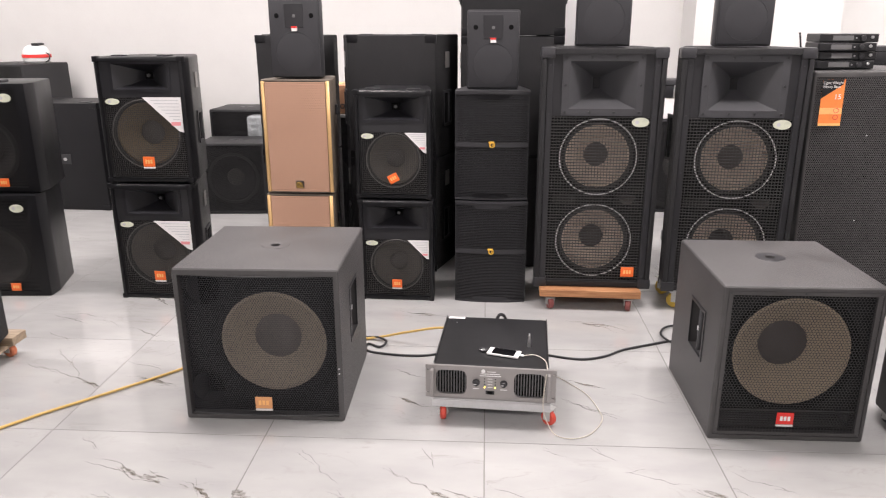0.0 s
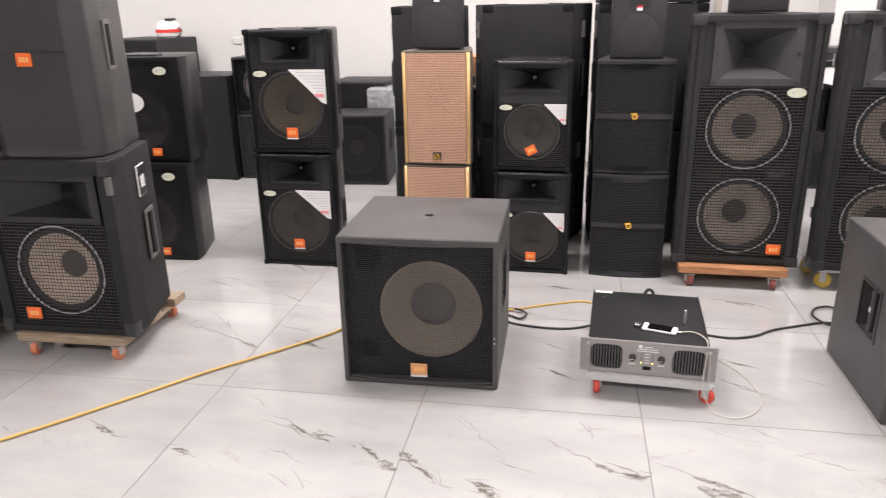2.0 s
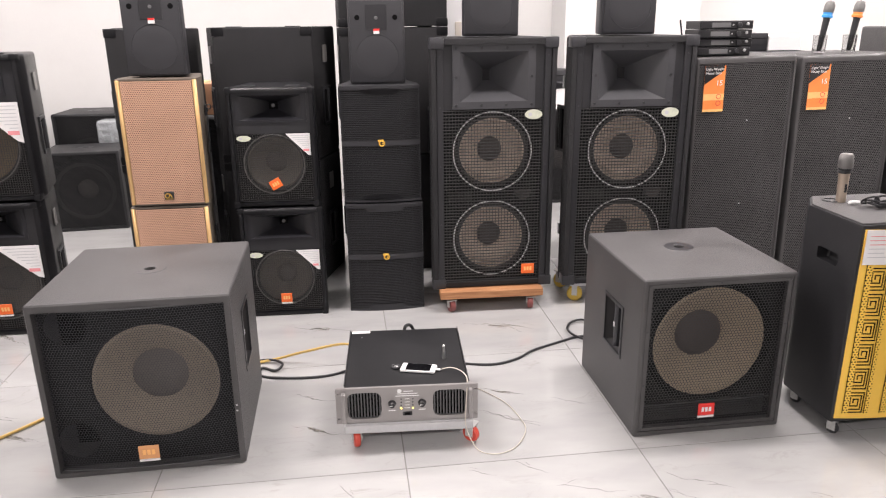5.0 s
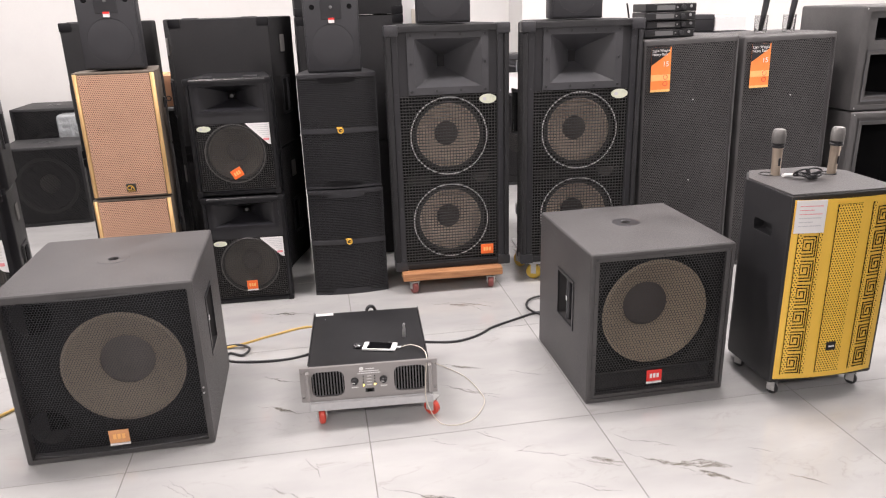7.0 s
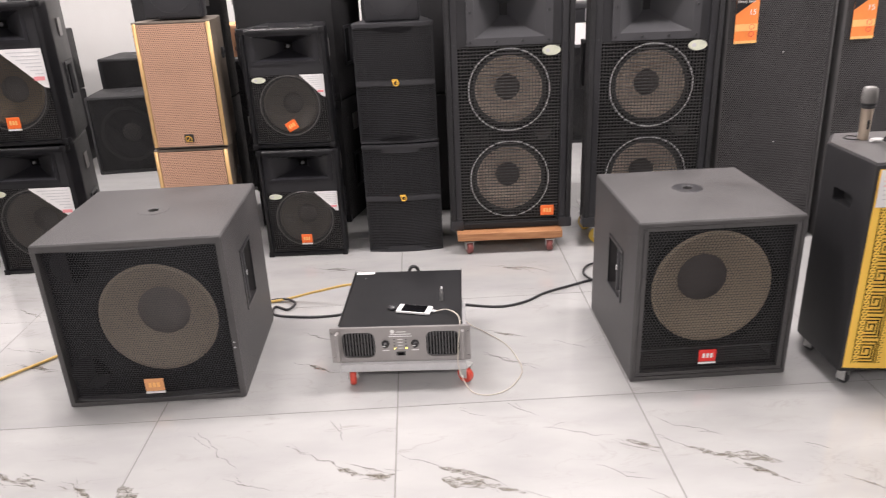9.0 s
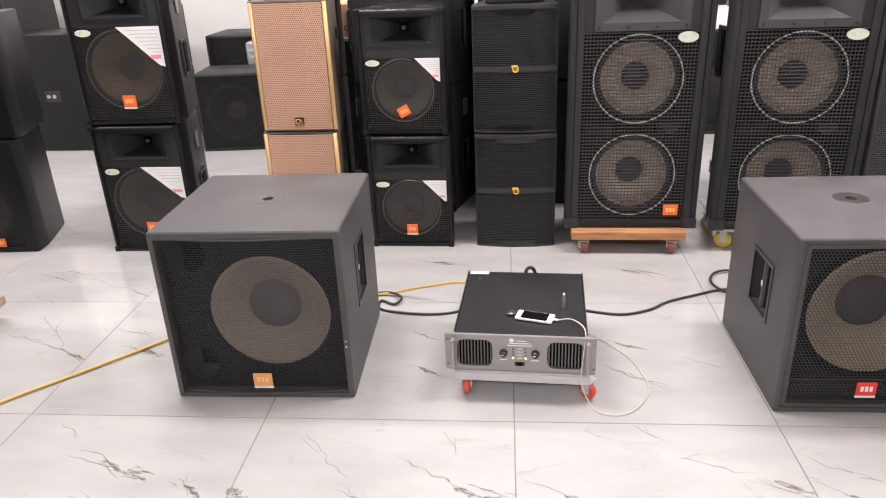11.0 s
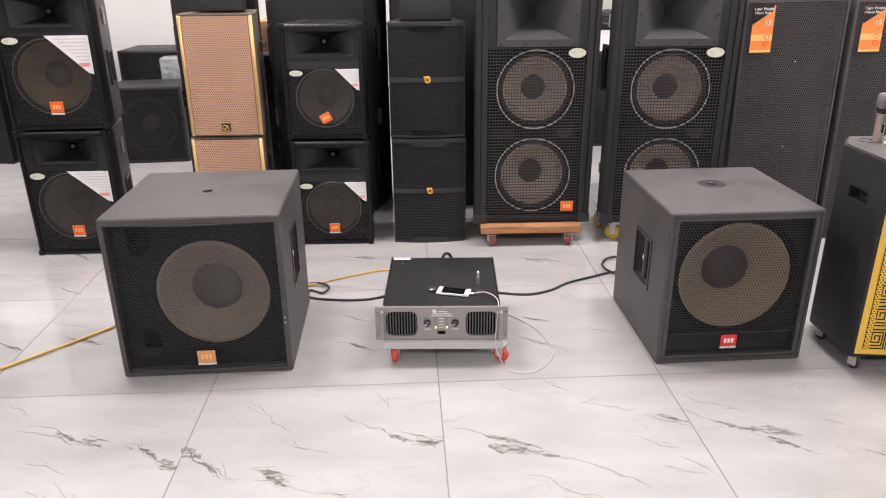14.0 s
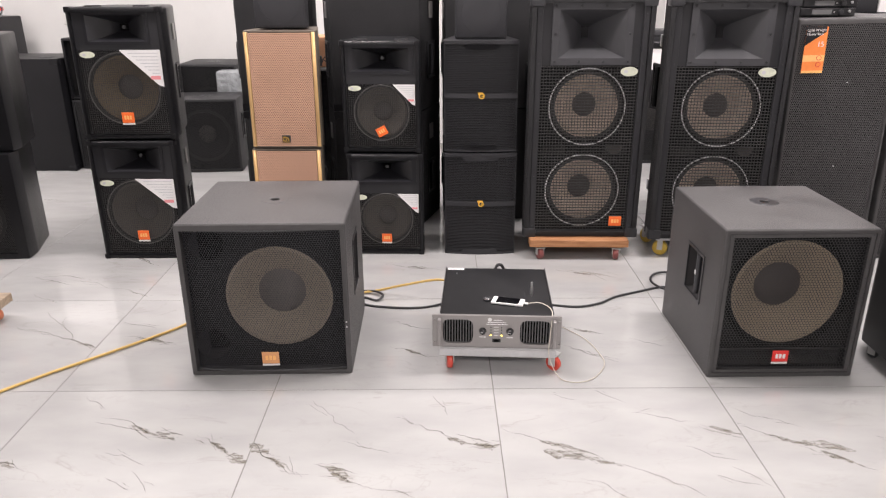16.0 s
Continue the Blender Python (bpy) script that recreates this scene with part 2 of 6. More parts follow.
DOLLY_GREY = surface("pale_grey_steel", (0.50, 0.50, 0.51), 0.4, grain=90, bump=0.05, vary=0.12)
VENT_GREY = surface("dark_grey_louvre", (0.12, 0.12, 0.125), 0.45, grain=90, bump=0.02)
AMP_BLACK = surface("black_sheet_steel", (0.009, 0.009, 0.0105), 0.42, grain=300, bump=0.1, vary=0.25)
RED_WHEEL = surface("red_polyurethane_wheel", (0.62, 0.075, 0.05), 0.35, grain=60, bump=0.05, vary=0.12)
BROWN_WHEEL = surface("dark_red_wheel", (0.20, 0.055, 0.05), 0.4, grain=60, bump=0.05, vary=0.15)
YELLOW_WHEEL = surface("yellow_wheel", (0.62, 0.42, 0.06), 0.4, grain=60, bump=0.05, vary=0.15)
ORANGE_WHEEL = surface("orange_wheel", (0.62, 0.20, 0.10), 0.4, grain=60, bump=0.05, vary=0.15)
WOOD = wood("orange_brown_wood", (0.30, 0.13, 0.055), (0.52, 0.26, 0.12))
PALE_WOOD = wood("pale_plywood", (0.22, 0.165, 0.115), (0.40, 0.31, 0.22))
GOLD = surface("gold_trim", (0.80, 0.52, 0.24), 0.33, metal=0.6, grain=60, bump=0.0, vary=0.08)
BROWN_CAB = surface("dark_brown_cabinet", (0.12, 0.098, 0.078), 0.5, grain=300, bump=0.3, vary=0.2)
GOLD_LOGO = surface("gold_emblem", (0.85, 0.50, 0.08), 0.35, metal=0.4, grain=60, bump=0.0, vary=0.05)
LABEL_ORANGE = surface("orange_label", (0.90, 0.26, 0.06), 0.5, grain=40, bump=0.0, vary=0.12)
BLUE_RING = surface("blue_rubber_ring", (0.05, 0.28, 0.62), 0.45, grain=60, bump=0.02, vary=0.06)
LABEL_LIGHT = surface("pale_orange_label", (0.92, 0.50, 0.18), 0.5, grain=40, bump=0.0, vary=0.12)
CHAMPAGNE = surface("champagne_metal", (0.60, 0.50, 0.40), 0.35, metal=0.7, grain=120, bump=0.03, vary=0.06)
MIC_MESH = surface("grey_wire_mesh", (0.20, 0.195, 0.19), 0.5, metal=0.6, grain=900, bump=0.9, vary=0.3)
GREY_BOX = surface("grey_cabinet", (0.13, 0.13, 0.132), 0.6, grain=300, bump=0.3, vary=0.15)
WALL_WHITE = surface("white_wall_paint", (0.63, 0.625, 0.615), 0.8, grain=60, bump=0.06, vary=0.025)
GREY_WALL = surface("dark_unseen_wall", (0.16, 0.158, 0.155), 0.8, grain=60, bump=0.06, vary=0.06)
CEIL_WHITE = surface("white_ceiling_paint", (0.82, 0.82, 0.81), 0.85, grain=60, bump=0.05, vary=0.02)
GROUT = surface("grey_grout", (0.20, 0.195, 0.185), 0.8, grain=120, bump=0.2, vary=0.1)
TILE = floor_tile_material()
VEIN = vein_material()
BLOTCH = cloud_material()
CARTON = surface("brown_cardboard", (0.52, 0.27, 0.15), 0.8, grain=120, bump=0.1, vary=0.1)
WRAP = surface("crinkled_plastic_wrap", (0.26, 0.275, 0.285), 0.22, grain=22, bump=0.9, vary=0.5, depth=0.02)
SCREEN = surface("black_glass_screen", (0.004, 0.004, 0.005), 0.06, grain=50, bump=0.0)
LED_Y = emitter("amber_led", (1.0, 0.72, 0.1), 6.0)
GLASS = clear("clear_plastic")
MESH_L = perforated("black_hex_grille", (0.034, 0.034, 0.040), 0.0092, 0.89, 0.45)
MESH_R = perforated("black_round_hole_grille", (0.030, 0.029, 0.031), 0.0112, 0.85, 0.45)
SLAT = surface("black_grille_bars", (0.016, 0.016, 0.0185), 0.42, grain=300, bump=0.05, vary=0.15)
MESH_O = perforated("dark_grey_hex_grille", (0.054, 0.052, 0.054), 0.0098, 0.60, 0.5)
MESH_A = perforated("charcoal_grille", (0.040, 0.040, 0.042), 0.0088, 0.62, 0.5, slot=1.3)
RIM_GREY = surface("worn_grey_rim", (0.125, 0.12, 0.117), 0.45, grain=160, bump=0.1, vary=0.3)
MESH_S = perforated("fine_black_grille", (0.040, 0.040, 0.042), 0.0045, 0.55, 0.5)
MESH_M = perforated("black_mesh_front", (0.009, 0.009, 0.010), 0.0090, 0.62, 0.45)
MESH_G = perforated("copper_grille", (0.60, 0.36, 0.255), 0.0096, 0.44, 0.45, metal=0.3, vary=0.08)
MESH_Y = perforated("yellow_grille", (0.92, 0.58, 0.09), 0.0105, 0.48, 0.42, metal=0.0, vary=0.06)
YELLOW_SHEET = surface("yellow_sheet_metal", (0.92, 0.58, 0.09), 0.42, metal=0.0, grain=200, bump=0.02, vary=0.06)


# ---- builders ----
def part(name, bm, material, parent=None, label="", smooth=True):
    me = bpy.data.meshes.new(name)
    bmesh.ops.recalc_face_normals(bm, faces=bm.faces)
    bm.to_mesh(me)
    bm.free()
    me.materials.append(material)
    if smooth and len(me.polygons):
        me.shade_smooth()
        me.set_sharp_from_angle(angle=radians(35))
    ob = new(name, me)
    ob.parent = parent
    return tagged(ob, label)


def thing(name, m, label, category, group="", kind=""):
    ob = new(name)
    ob.empty_display_size = 0.1
    ob.matrix_basis = m
    return tagged(ob, label, category, group, kind)


def box(x0, x1, y0, y1, z0, z1, bevel=0.0, seg=2, bm=None):
    own = bmesh.new()
    r = bmesh.ops.create_cube(own, size=1.0)
    for v in r["verts"]:
        v.co = ((x0 + x1) / 2 + v.co.x * (x1 - x0), (y0 + y1) / 2 + v.co.y * (y1 - y0), (z0 + z1) / 2 + v.co.z * (z1 - z0))
    if bevel:
        bmesh.ops.bevel(own, geom=own.edges[:], offset=bevel, segments=seg, profile=0.6, affect="EDGES")
    return join(bm, own)


def join(bm, own):
    if bm is None:
        return own
    me = bpy.data.meshes.new("temporary")
    own.to_mesh(me)
    own.free()
    bm.from_mesh(me)
    bpy.data.meshes.remove(me)
    return bm


def moved(bm, m):
    bm.transform(m)
    return bm


def prism(points, z0, z1, bevel=0.0, seg=2, bm=None):
    """An upright solid on a footprint of (x, y) points."""
    own = bmesh.new()
    lo = [own.verts.new((x, y, z0)) for x, y in points]
    hi = [own.verts.new((x, y, z1)) for x, y in points]
    own.faces.new(lo[::-1])
    own.faces.new(hi)
    n = len(points)
    for i in range(n):
        own.faces.new((lo[i], lo[(i + 1) % n], hi[(i + 1) % n], hi[i]))
    if bevel:
        bmesh.ops.bevel(own, geom=own.edges[:], offset=bevel, segments=seg, profile=0.6, affect="EDGES")
    return join(bm, own)


def lathe(profile, seg=48, axis="y", bm=None, at=(0, 0, 0)):
    """Turn (radius, height) points round an axis."""
    own = bmesh.new()
    rings = []
    for r, h in profile:
        if r < 1e-5:
            rings.append([own.verts.new((0, 0, h))])
        else:
            rings.append([own.verts.new((r * math.cos(2 * math.pi * i / seg), r * math.sin(2 * math.pi * i / seg), h)) for i in range(seg)])
    for a, b in zip(rings, rings[1:]):
        for i in range(seg):
            j = (i + 1) % seg
            if len(a) == 1 and len(b) == 1:
                break
            if len(a) == 1:
                own.faces.new((a[0], b[i], b[j]))
            elif len(b) == 1:
                own.faces.new((a[i], a[j], b[0]))
            else:
                own.faces.new((a[i], a[j], b[j], b[i]))
    if axis == "y":
        own.transform(Matrix.Rotation(radians(-90), 4, "X"))
    elif axis == "x":
        own.transform(Matrix.Rotation(radians(90), 4, "Y"))
    own.transform(Matrix.Translation(at))
    return join(bm, own)


def disc_rod(r, h0, h1, seg=24, axis="y", bm=None, at=(0, 0, 0), round_off=0.0):
    b = min(round_off, r * 0.5, (h1 - h0) * 0.5)
    pr = [(0, h0), (r - b, h0), (r, h0 + b), (r, h1 - b), (r - b, h1), (0, h1)] if b else [(0, h0), (r, h0), (r, h1), (0, h1)]
    return lathe(pr, seg, axis, bm, at)


def torus(R, r, seg=64, rs=8, axis="y", bm=None, at=(0, 0, 0)):
    return lathe([(R + r * math.cos(2 * math.pi * k / rs), r * math.sin(2 * math.pi * k / rs)) for k in range(rs + 1)], seg, axis, bm, at)


def smooth_path(pts, n=10):
    pts = [Vector(p) for p in pts]
    out = []
    for i in range(len(pts) - 1):
        p0, p1, p2, p3 = pts[max(i - 1, 0)], pts[i], pts[i + 1], pts[min(i + 2, len(pts) - 1)]
        for k in range(n):
            s = k / n
            out.append(0.5 * ((2 * p1) + (p2 - p0) * s + (2 * p0 - 5 * p1 + 4 * p2 - p3) * s * s + (3 * p1 - p0 - 3 * p2 + p3) * s ** 3))
    out.append(pts[-1])
    return out


def tube(pts, r, seg=8, n=10, bm=None, smooth=True):
    """A round cable or rod along points."""
    path = smooth_path(pts, n) if smooth else [Vector(p) for p in pts]
    own = bmesh.new()
    rings = []
    up = Vector((0, 0, 1))
    for i, p in enumerate(path):
        d = (path[min(i + 1, len(path) - 1)] - path[max(i - 1, 0)]).normalized()
        side = d.cross(up)
        if side.length < 0.01:
            side = d.cross(Vector((0, 1, 0)))
        side.normalize()
        up2 = side.cross(d).normalized()
        rings.append([own.verts.new(p + side * (r * math.cos(2 * math.pi * k / seg)) + up2 * (r * math.sin(2 * math.pi * k / seg))) for k in range(seg)])
    for a, b in zip(rings, rings[1:]):
        for k in range(seg):
            own.faces.new((a[k], a[(k + 1) % seg], b[(k + 1) % seg], b[k]))
    own.faces.new(rings[0][::-1])
    own.faces.new(rings[-1])
    return join(bm, own)


def carve(bm, cutters):
    """The solid bm less the solids in cutters."""
    def temp(b):
        me = bpy.data.meshes.new("temporary")
        bmesh.ops.recalc_face_normals(b, faces=b.faces)
        b.to_mesh(me)
        b.free()
        return new("temporary", me)
    body = temp(bm)
    tools = [temp(c) for c in cutters]
    for tool in tools:
        mod = body.modifiers.new("cut", "BOOLEAN")
        mod.operation, mod.solver, mod.object = "DIFFERENCE", "EXACT", tool
    got = bpy.data.meshes.new_from_object(body.evaluated_get(bpy.context.evaluated_depsgraph_get()))
    out = bmesh.new()
    out.from_mesh(got)
    bpy.data.meshes.remove(got)
    for o in (body, *tools):
        me = o.data
        bpy.data.objects.remove(o)
        bpy.data.meshes.remove(me)
    return out


def sheet(x0, x1, z0, z1, y=0.0, bulge=0.0, nx=1, nz=1, sag=0.0, bm=None):
    """A sheet that faces -y, bowed forward by bulge in the middle of its width; sag drops its lower edge in the middle."""
    own = bmesh.new()
    g = []
    for j in range(nz + 1):
        row = []
        for i in range(nx + 1):
            u, v = i / nx, j / nz
            c = 1 - (2 * u - 1) ** 2
            row.append(own.verts.new((x0 + (x1 - x0) * u, y - bulge * c, z0 + (z1 - z0) * v - sag * c * (1 - v))))
        g.append(row)
    for j in range(nz):
        for i in range(nx):
            own.faces.new((g[j][i], g[j][i + 1], g[j + 1][i + 1], g[j + 1][i]))
    return join(bm, own)


def plate_with_holes(x0, x1, z0, z1, y, circles=(), rects=(), seg=48):
    """A flat baffle that faces -y, with round and square openings."""
    bm = bmesh.new()
    loops = [[(x0, z0), (x1, z0), (x1, z1), (x0, z1)]]
    for cx, cz, r in circles:
        loops.append([(cx + r * math.cos(2 * math.pi * i / seg), cz + r * math.sin(2 * math.pi * i / seg)) for i in range(seg)])
    for a, b, c, d in rects:
        loops.append([(a, c), (b, c), (b, d), (a, d)])
    edges = []
    for lp in loops:
        vs = [bm.verts.new((x, y, z)) for x, z in lp]
        edges += [bm.edges.new((vs[i], vs[(i + 1) % len(vs)])) for i in range(len(vs))]
    bmesh.ops.triangle_fill(bm, edges=edges, use_beauty=True, use_dissolve=False, normal=(0, -1, 0))
    return bm


def cone_driver(parent, cx, cz, r, y, depth=0.09, cap=0.4, cone=CONE, surround=RUBBER, name="woofer", cap_skin=CAP):
    """A loudspeaker driver seen from its front: ring, rolled surround, paper cone, dust cap."""
    at = (cx, y, cz)
    w = part(name, lathe([(r * 0.93, 0.004), (r * 0.96, -0.006), (r * 1.0, -0.006), (r * 1.06, -0.004), (r * 1.06, 0.004)], 48, "y", None, at), surround, parent)
    part("cone", lathe([(r * 0.94, 0.002), (r * 0.88, -0.001), (r * 0.84, 0.006), (r * 0.80, 0.012), (r * 0.6, depth * 0.5), (r * cap, depth * 0.85)], 48, "y", None, at), cone, w)
    part("dust_cap", lathe([(r * cap, depth * 0.86), (r * cap * 0.9, depth * 0.74), (r * cap * 0.55, depth * 0.62), (0, depth * 0.56)], 32, "y", None, at), cap_skin, w)
    return w


def horn(parent, cx, cz, w, h, y, depth, throat, material, flange=0.02, name="horn", shift=0.0, screws=0, plate=None):
    """A flared square horn with its flange. throat: (width, height)."""
    bm = bmesh.new()
    steps = 10
    rings = []
    for k in range(steps + 1):
        s = k / steps
        f = (1 - s) ** 1.3
        hw = (throat[0] + (w - throat[0]) * f) / 2
        hh = (throat[1] + (h - throat[1]) * (1 - s) ** 1.05) / 2
        ox = cx + shift * s
        rings.append([bm.verts.new((ox + a * hw, y + depth * s, cz + b * hh)) for a, b in ((-1, -1), (1, -1), (1, 1), (-1, 1))])
    fw, fh = w / 2 + flange, h / 2 + flange
    out = [bm.verts.new((cx + a * fw, y, cz + b * fh)) for a, b in ((-1, -1), (1, -1), (1, 1), (-1, 1))]
    back = [bm.verts.new((cx + a * fw, y + 0.006, cz + b * fh)) for a, b in ((-1, -1), (1, -1), (1, 1), (-1, 1))]
    for a, b in zip([back, out] + rings, [out] + rings):
        for i in range(4):
            bm.faces.new((a[i], a[(i + 1) % 4], b[(i + 1) % 4], b[i]))
    ob = part(name, bm, material, parent)
    tw = throat[0] / 2
    part("throat", box(cx + shift - tw, cx + shift + tw, y + depth - 0.002, y + depth + 0.004, cz - throat[1] / 2, cz + throat[1] / 2), AMP_GREY if plate is None else plate, ob)
    if screws:
        for sx, sz in [(-1, 1), (-0.33, 1), (0.33, 1), (1, 1), (-1, -1), (-0.33, -1), (0.33, -1), (1, -1), (-1, 0), (1, 0)]:
            part("screw", disc_rod(0.0068, -0.0045, 0.0, 12, "y", None, (cx + sx * (fw - flange * 0.5), y, cz + sz * (fh - flange * 0.5)), 0.001), PLASTIC, ob)
    return ob


def badge(parent, cx, cz, w, h, y, material, caption=True, tilt=0.0, name="badge"):
    """A small coloured maker's plate, with plain pale bars in place of the lettering."""
    m = Matrix.Translation((cx, y, cz)) @ Matrix.Rotation(radians(tilt), 4, "Y")
    b = part(name, moved(box(-w / 2, w / 2, -0.004, 0.0, -h / 2, h / 2, 0.001, 1), m), material, parent)
    bm = None
    for k, x in enumerate((-0.22, 0.0, 0.22)):
        bm = box((x - 0.075) * w, (x + 0.075) * w, -0.0048, -0.004, -0.18 * h, 0.2 * h, bm=bm)
    part("emblem", moved(bm, m), PAPER if material == RED else LABEL_LIGHT, b)
    if caption:
        part("caption", moved(box(-w / 2, w / 2, -0.004, 0.0, -h * 0.68, -h * 0.54), m), PAPER, b)
    return b


def oval_sticker(parent, cx, cz, w, h, y):
    bm = disc_rod(0.5, -0.0015, 0.0, 32, "y")
    bm.transform(Matrix.Translation((cx, y, cz)) @ Matrix.Diagonal((w, 1, h, 1)))
    s = part("oval_sticker", bm, SILVER_STICKER, parent)
    bm = disc_rod(0.5, -0.0022, -0.0015, 24, "y")
    bm.transform(Matrix.Translation((cx - w * 0.2, y, cz)) @ Matrix.Diagonal((w * 0.22, 1, h * 0.4, 1)))
    part("print", bm, INK, s)
    return s


def corner_sticker(parent, x0, x1, z0, z1, y):
    """White price leaflet: a square with its lower inner corner cut away, and rows of grey print."""
    bm = bmesh.new()
    cut = 0.12
    pts = [(x0, z1), (x1, z1), (x1, z0), (x1 - (x1 - x0) * cut, z0 + (z1 - z0) * 0.04)]
    f = [bm.verts.new((x, y, z)) for x, z in pts]
    b = [bm.verts.new((x, y + 0.001, z)) for x, z in pts]
    bm.faces.new(f)
    bm.faces.new(b[::-1])
    for i in range(4):
        bm.faces.new((f[i], f[(i + 1) % 4], b[(i + 1) % 4], b[i]))
    s = part("leaflet", bm, PAPER, parent, "white paper leaflet with grey print")
    w, h = x1 - x0, z1 - z0
    for k in range(7):
        v = 0.08 + k * 0.09
        part("print_line", box(x0 + w * (v + 0.13), x1 - w * 0.06, y - 0.0006, y, z1 - h * (v + 0.02), z1 - h * v), INK, s)
    part("print_mark", box(x1 - w * 0.30, x1 - w * 0.06, y - 0.0006, y, z1 - h * 0.80, z1 - h * 0.70), PINK_INK, s)
    return s


def wire_grid(x0, x1, z0, z1, y, step, r, rh=None):
    """Square wire mesh; rh: half the thickness of the level wires, where they are thickened to look lit from above."""
    rh = rh or r
    bm = bmesh.new()
    n = round((x1 - x0) / step)
    for i in range(n + 1):
        x = x0 + (x1 - x0) * i / n
        box(x - r, x + r, y - r, y + r, z0, z1, bm=bm)
    n = round((z1 - z0) / step)
    for i in range(n + 1):
        z = z0 + (z1 - z0) * i / n
        box(x0, x1, y - rh * 1.4, y + rh * 0.6, z - rh, z + rh, bm=bm)
    return bm


def side_handle(parent, x, y, z, w, h, out, tilt=0.0, rim_skin=None):
    """A moulded handle cup on a cabinet's side: rim, dark cup, bar. out: +1 or -1, the side it faces."""
    m = Matrix.Translation((x, y, z)) @ Matrix.Rotation(tilt, 4, "Z") @ Matrix.Diagonal((out, 1, 1, 1))
    rim = carve(box(-0.004, 0.006, -w / 2, w / 2, -h / 2, h / 2, 0.002, 1), [box(-0.1, 0.1, -w / 2 + 0.014, w / 2 - 0.014, -h / 2 + 0.016, h / 2 - 0.016)])
    hd = part("side_handle", moved(rim, m), rim_skin or PLASTIC, parent)
    part("cup", moved(box(-0.003, 0.001, -w / 2 + 0.012, w / 2 - 0.012, -h / 2 + 0.014, h / 2 - 0.014), m), DARK, hd)
    part("grip", moved(disc_rod(0.010, -h / 2 + 0.016, h / 2 - 0.016, 12, "z", None, (0.002, w * 0.12, 0)), m), PLASTIC, hd)
    return hd


def caster(parent, x, y, r, top, material, width=0.022, yaw=0.0):
    """A swivel castor: plate, fork, wheel. Its wheel touches z = 0."""
    m = Matrix.Translation((x, y, 0)) @ Matrix.Rotation(radians(yaw), 4, "Z")
    pl = min(0.028, r * 0.72)
    bm = box(-pl, pl, -pl, pl, top - 0.005, top, 0.001, 1)
    box(-width / 2 - 0.006, -width / 2 - 0.002, -0.014, 0.014, r * 0.8, top - 0.005, bm=bm)
    box(width / 2 + 0.002, width / 2 + 0.006, -0.014, 0.014, r * 0.8, top - 0.005, bm=bm)
    disc_rod(0.004, -width / 2 - 0.009, width / 2 + 0.009, 10, "x", bm, (0, 0, r))
    c = part("caster", moved(bm, m), ZINC, parent, "zinc-plated steel fork")
    w = part("wheel", moved(disc_rod(r, -width / 2, width / 2, 28, "x", None, (0, 0, r), 0.005), m), material, c)
    return c


# ---- room ----
X0, X1, Y0, Y1, HIGH = ROOM
T = 0.2


def wall(name, x0, x1, y0, y1, label, skin=WALL_WHITE):
    w = part(name, box(x0, x1, y0, y1, -0.1, HIGH + 0.1), skin)
    tagged(w, label, "wall", "", "structure")


wall("wall_north", X0 - T, X1 + T, Y1, Y1 + T, "plain white painted back wall")
# Unseen south wall: added dark so that glossy black fronts reflect less light.
wall("wall_south", X0 - T, X1 + T, Y0 - T, Y0, "unseen closing wall behind the camera, dark to deepen reflections", GREY_WALL)
wall("wall_west", X0 - T, X0, Y0, Y1, "plain white painted side wall")
wall("wall_east", X1, X1 + T, Y0, Y1, "plain white painted side wall")
wall("wall_pillar", 1.50, 2.6, Y1 - 0.45, Y1 - 0.002, "white painted pillar on the back wall")
tagged(part("ceiling", box(X0, X1, Y0, Y1, HIGH, HIGH + 0.1), CEIL_WHITE), "plain white ceiling", "ceiling", "", "structure")


# ---- subwoofers in front ----
def carved_cabinet(parent, w, d, h, material, opening, recess, handles=(), socket=None, bevel=0.012, name="body"):
    """A solid cabinet, front at y = 0, with a recessed front opening, handle pockets and a pole socket."""
    body = box(-w / 2, w / 2, 0, d, 0, h, bevel, 3)
    cut = [box(opening[0], opening[1], -0.05, recess, opening[2], opening[3])]
    for side, y, z, hw, hh in handles:
        cut.append(box(side * w / 2 - 0.06, side * w / 2 + 0.06, y - hw / 2, y + hw / 2, z - hh / 2, z + hh / 2, 0.008, 2))
    if socket:
        cut.append(disc_rod(0.018, h - 0.06, h + 0.05, 24, "z", None, (socket[0], socket[1], 0)))
    return part(name, carve(body, cut), material, parent)


def pocket_handle(parent, side, x, y, z, hw, hh):
    """The moulded lining of a handle pocket: rim, dark cup walls, bar."""
    rim = carve(box(x - 0.004, x + 0.003, y - hw / 2 - 0.008, y + hw / 2 + 0.008, z - hh / 2 - 0.008, z + hh / 2 + 0.008, 0.0015, 1),
                [box(x - 0.1, x + 0.1, y - hw / 2 + 0.004, y + hw / 2 - 0.004, z - hh / 2 + 0.004, z + hh / 2 - 0.004)])
    hd = part("side_handle", rim, PLASTIC, parent)
    part("cup", box(x - side * 0.058, x - side * 0.054, y - hw / 2, y + hw / 2, z - hh / 2, z + hh / 2), PLASTIC, hd)
    part("grip", disc_rod(0.011, z - hh / 2, z + hh / 2, 14, "z", None, (x - side * 0.020, y + 0.012, 0)), HORN, hd)
    part("grip_mark", box(x - side * 0.008 - 0.001, x - side * 0.008 + 0.001, y + 0.007, y + 0.017, z - 0.014, z + 0.004), WHITE_PL, hd)
    return hd


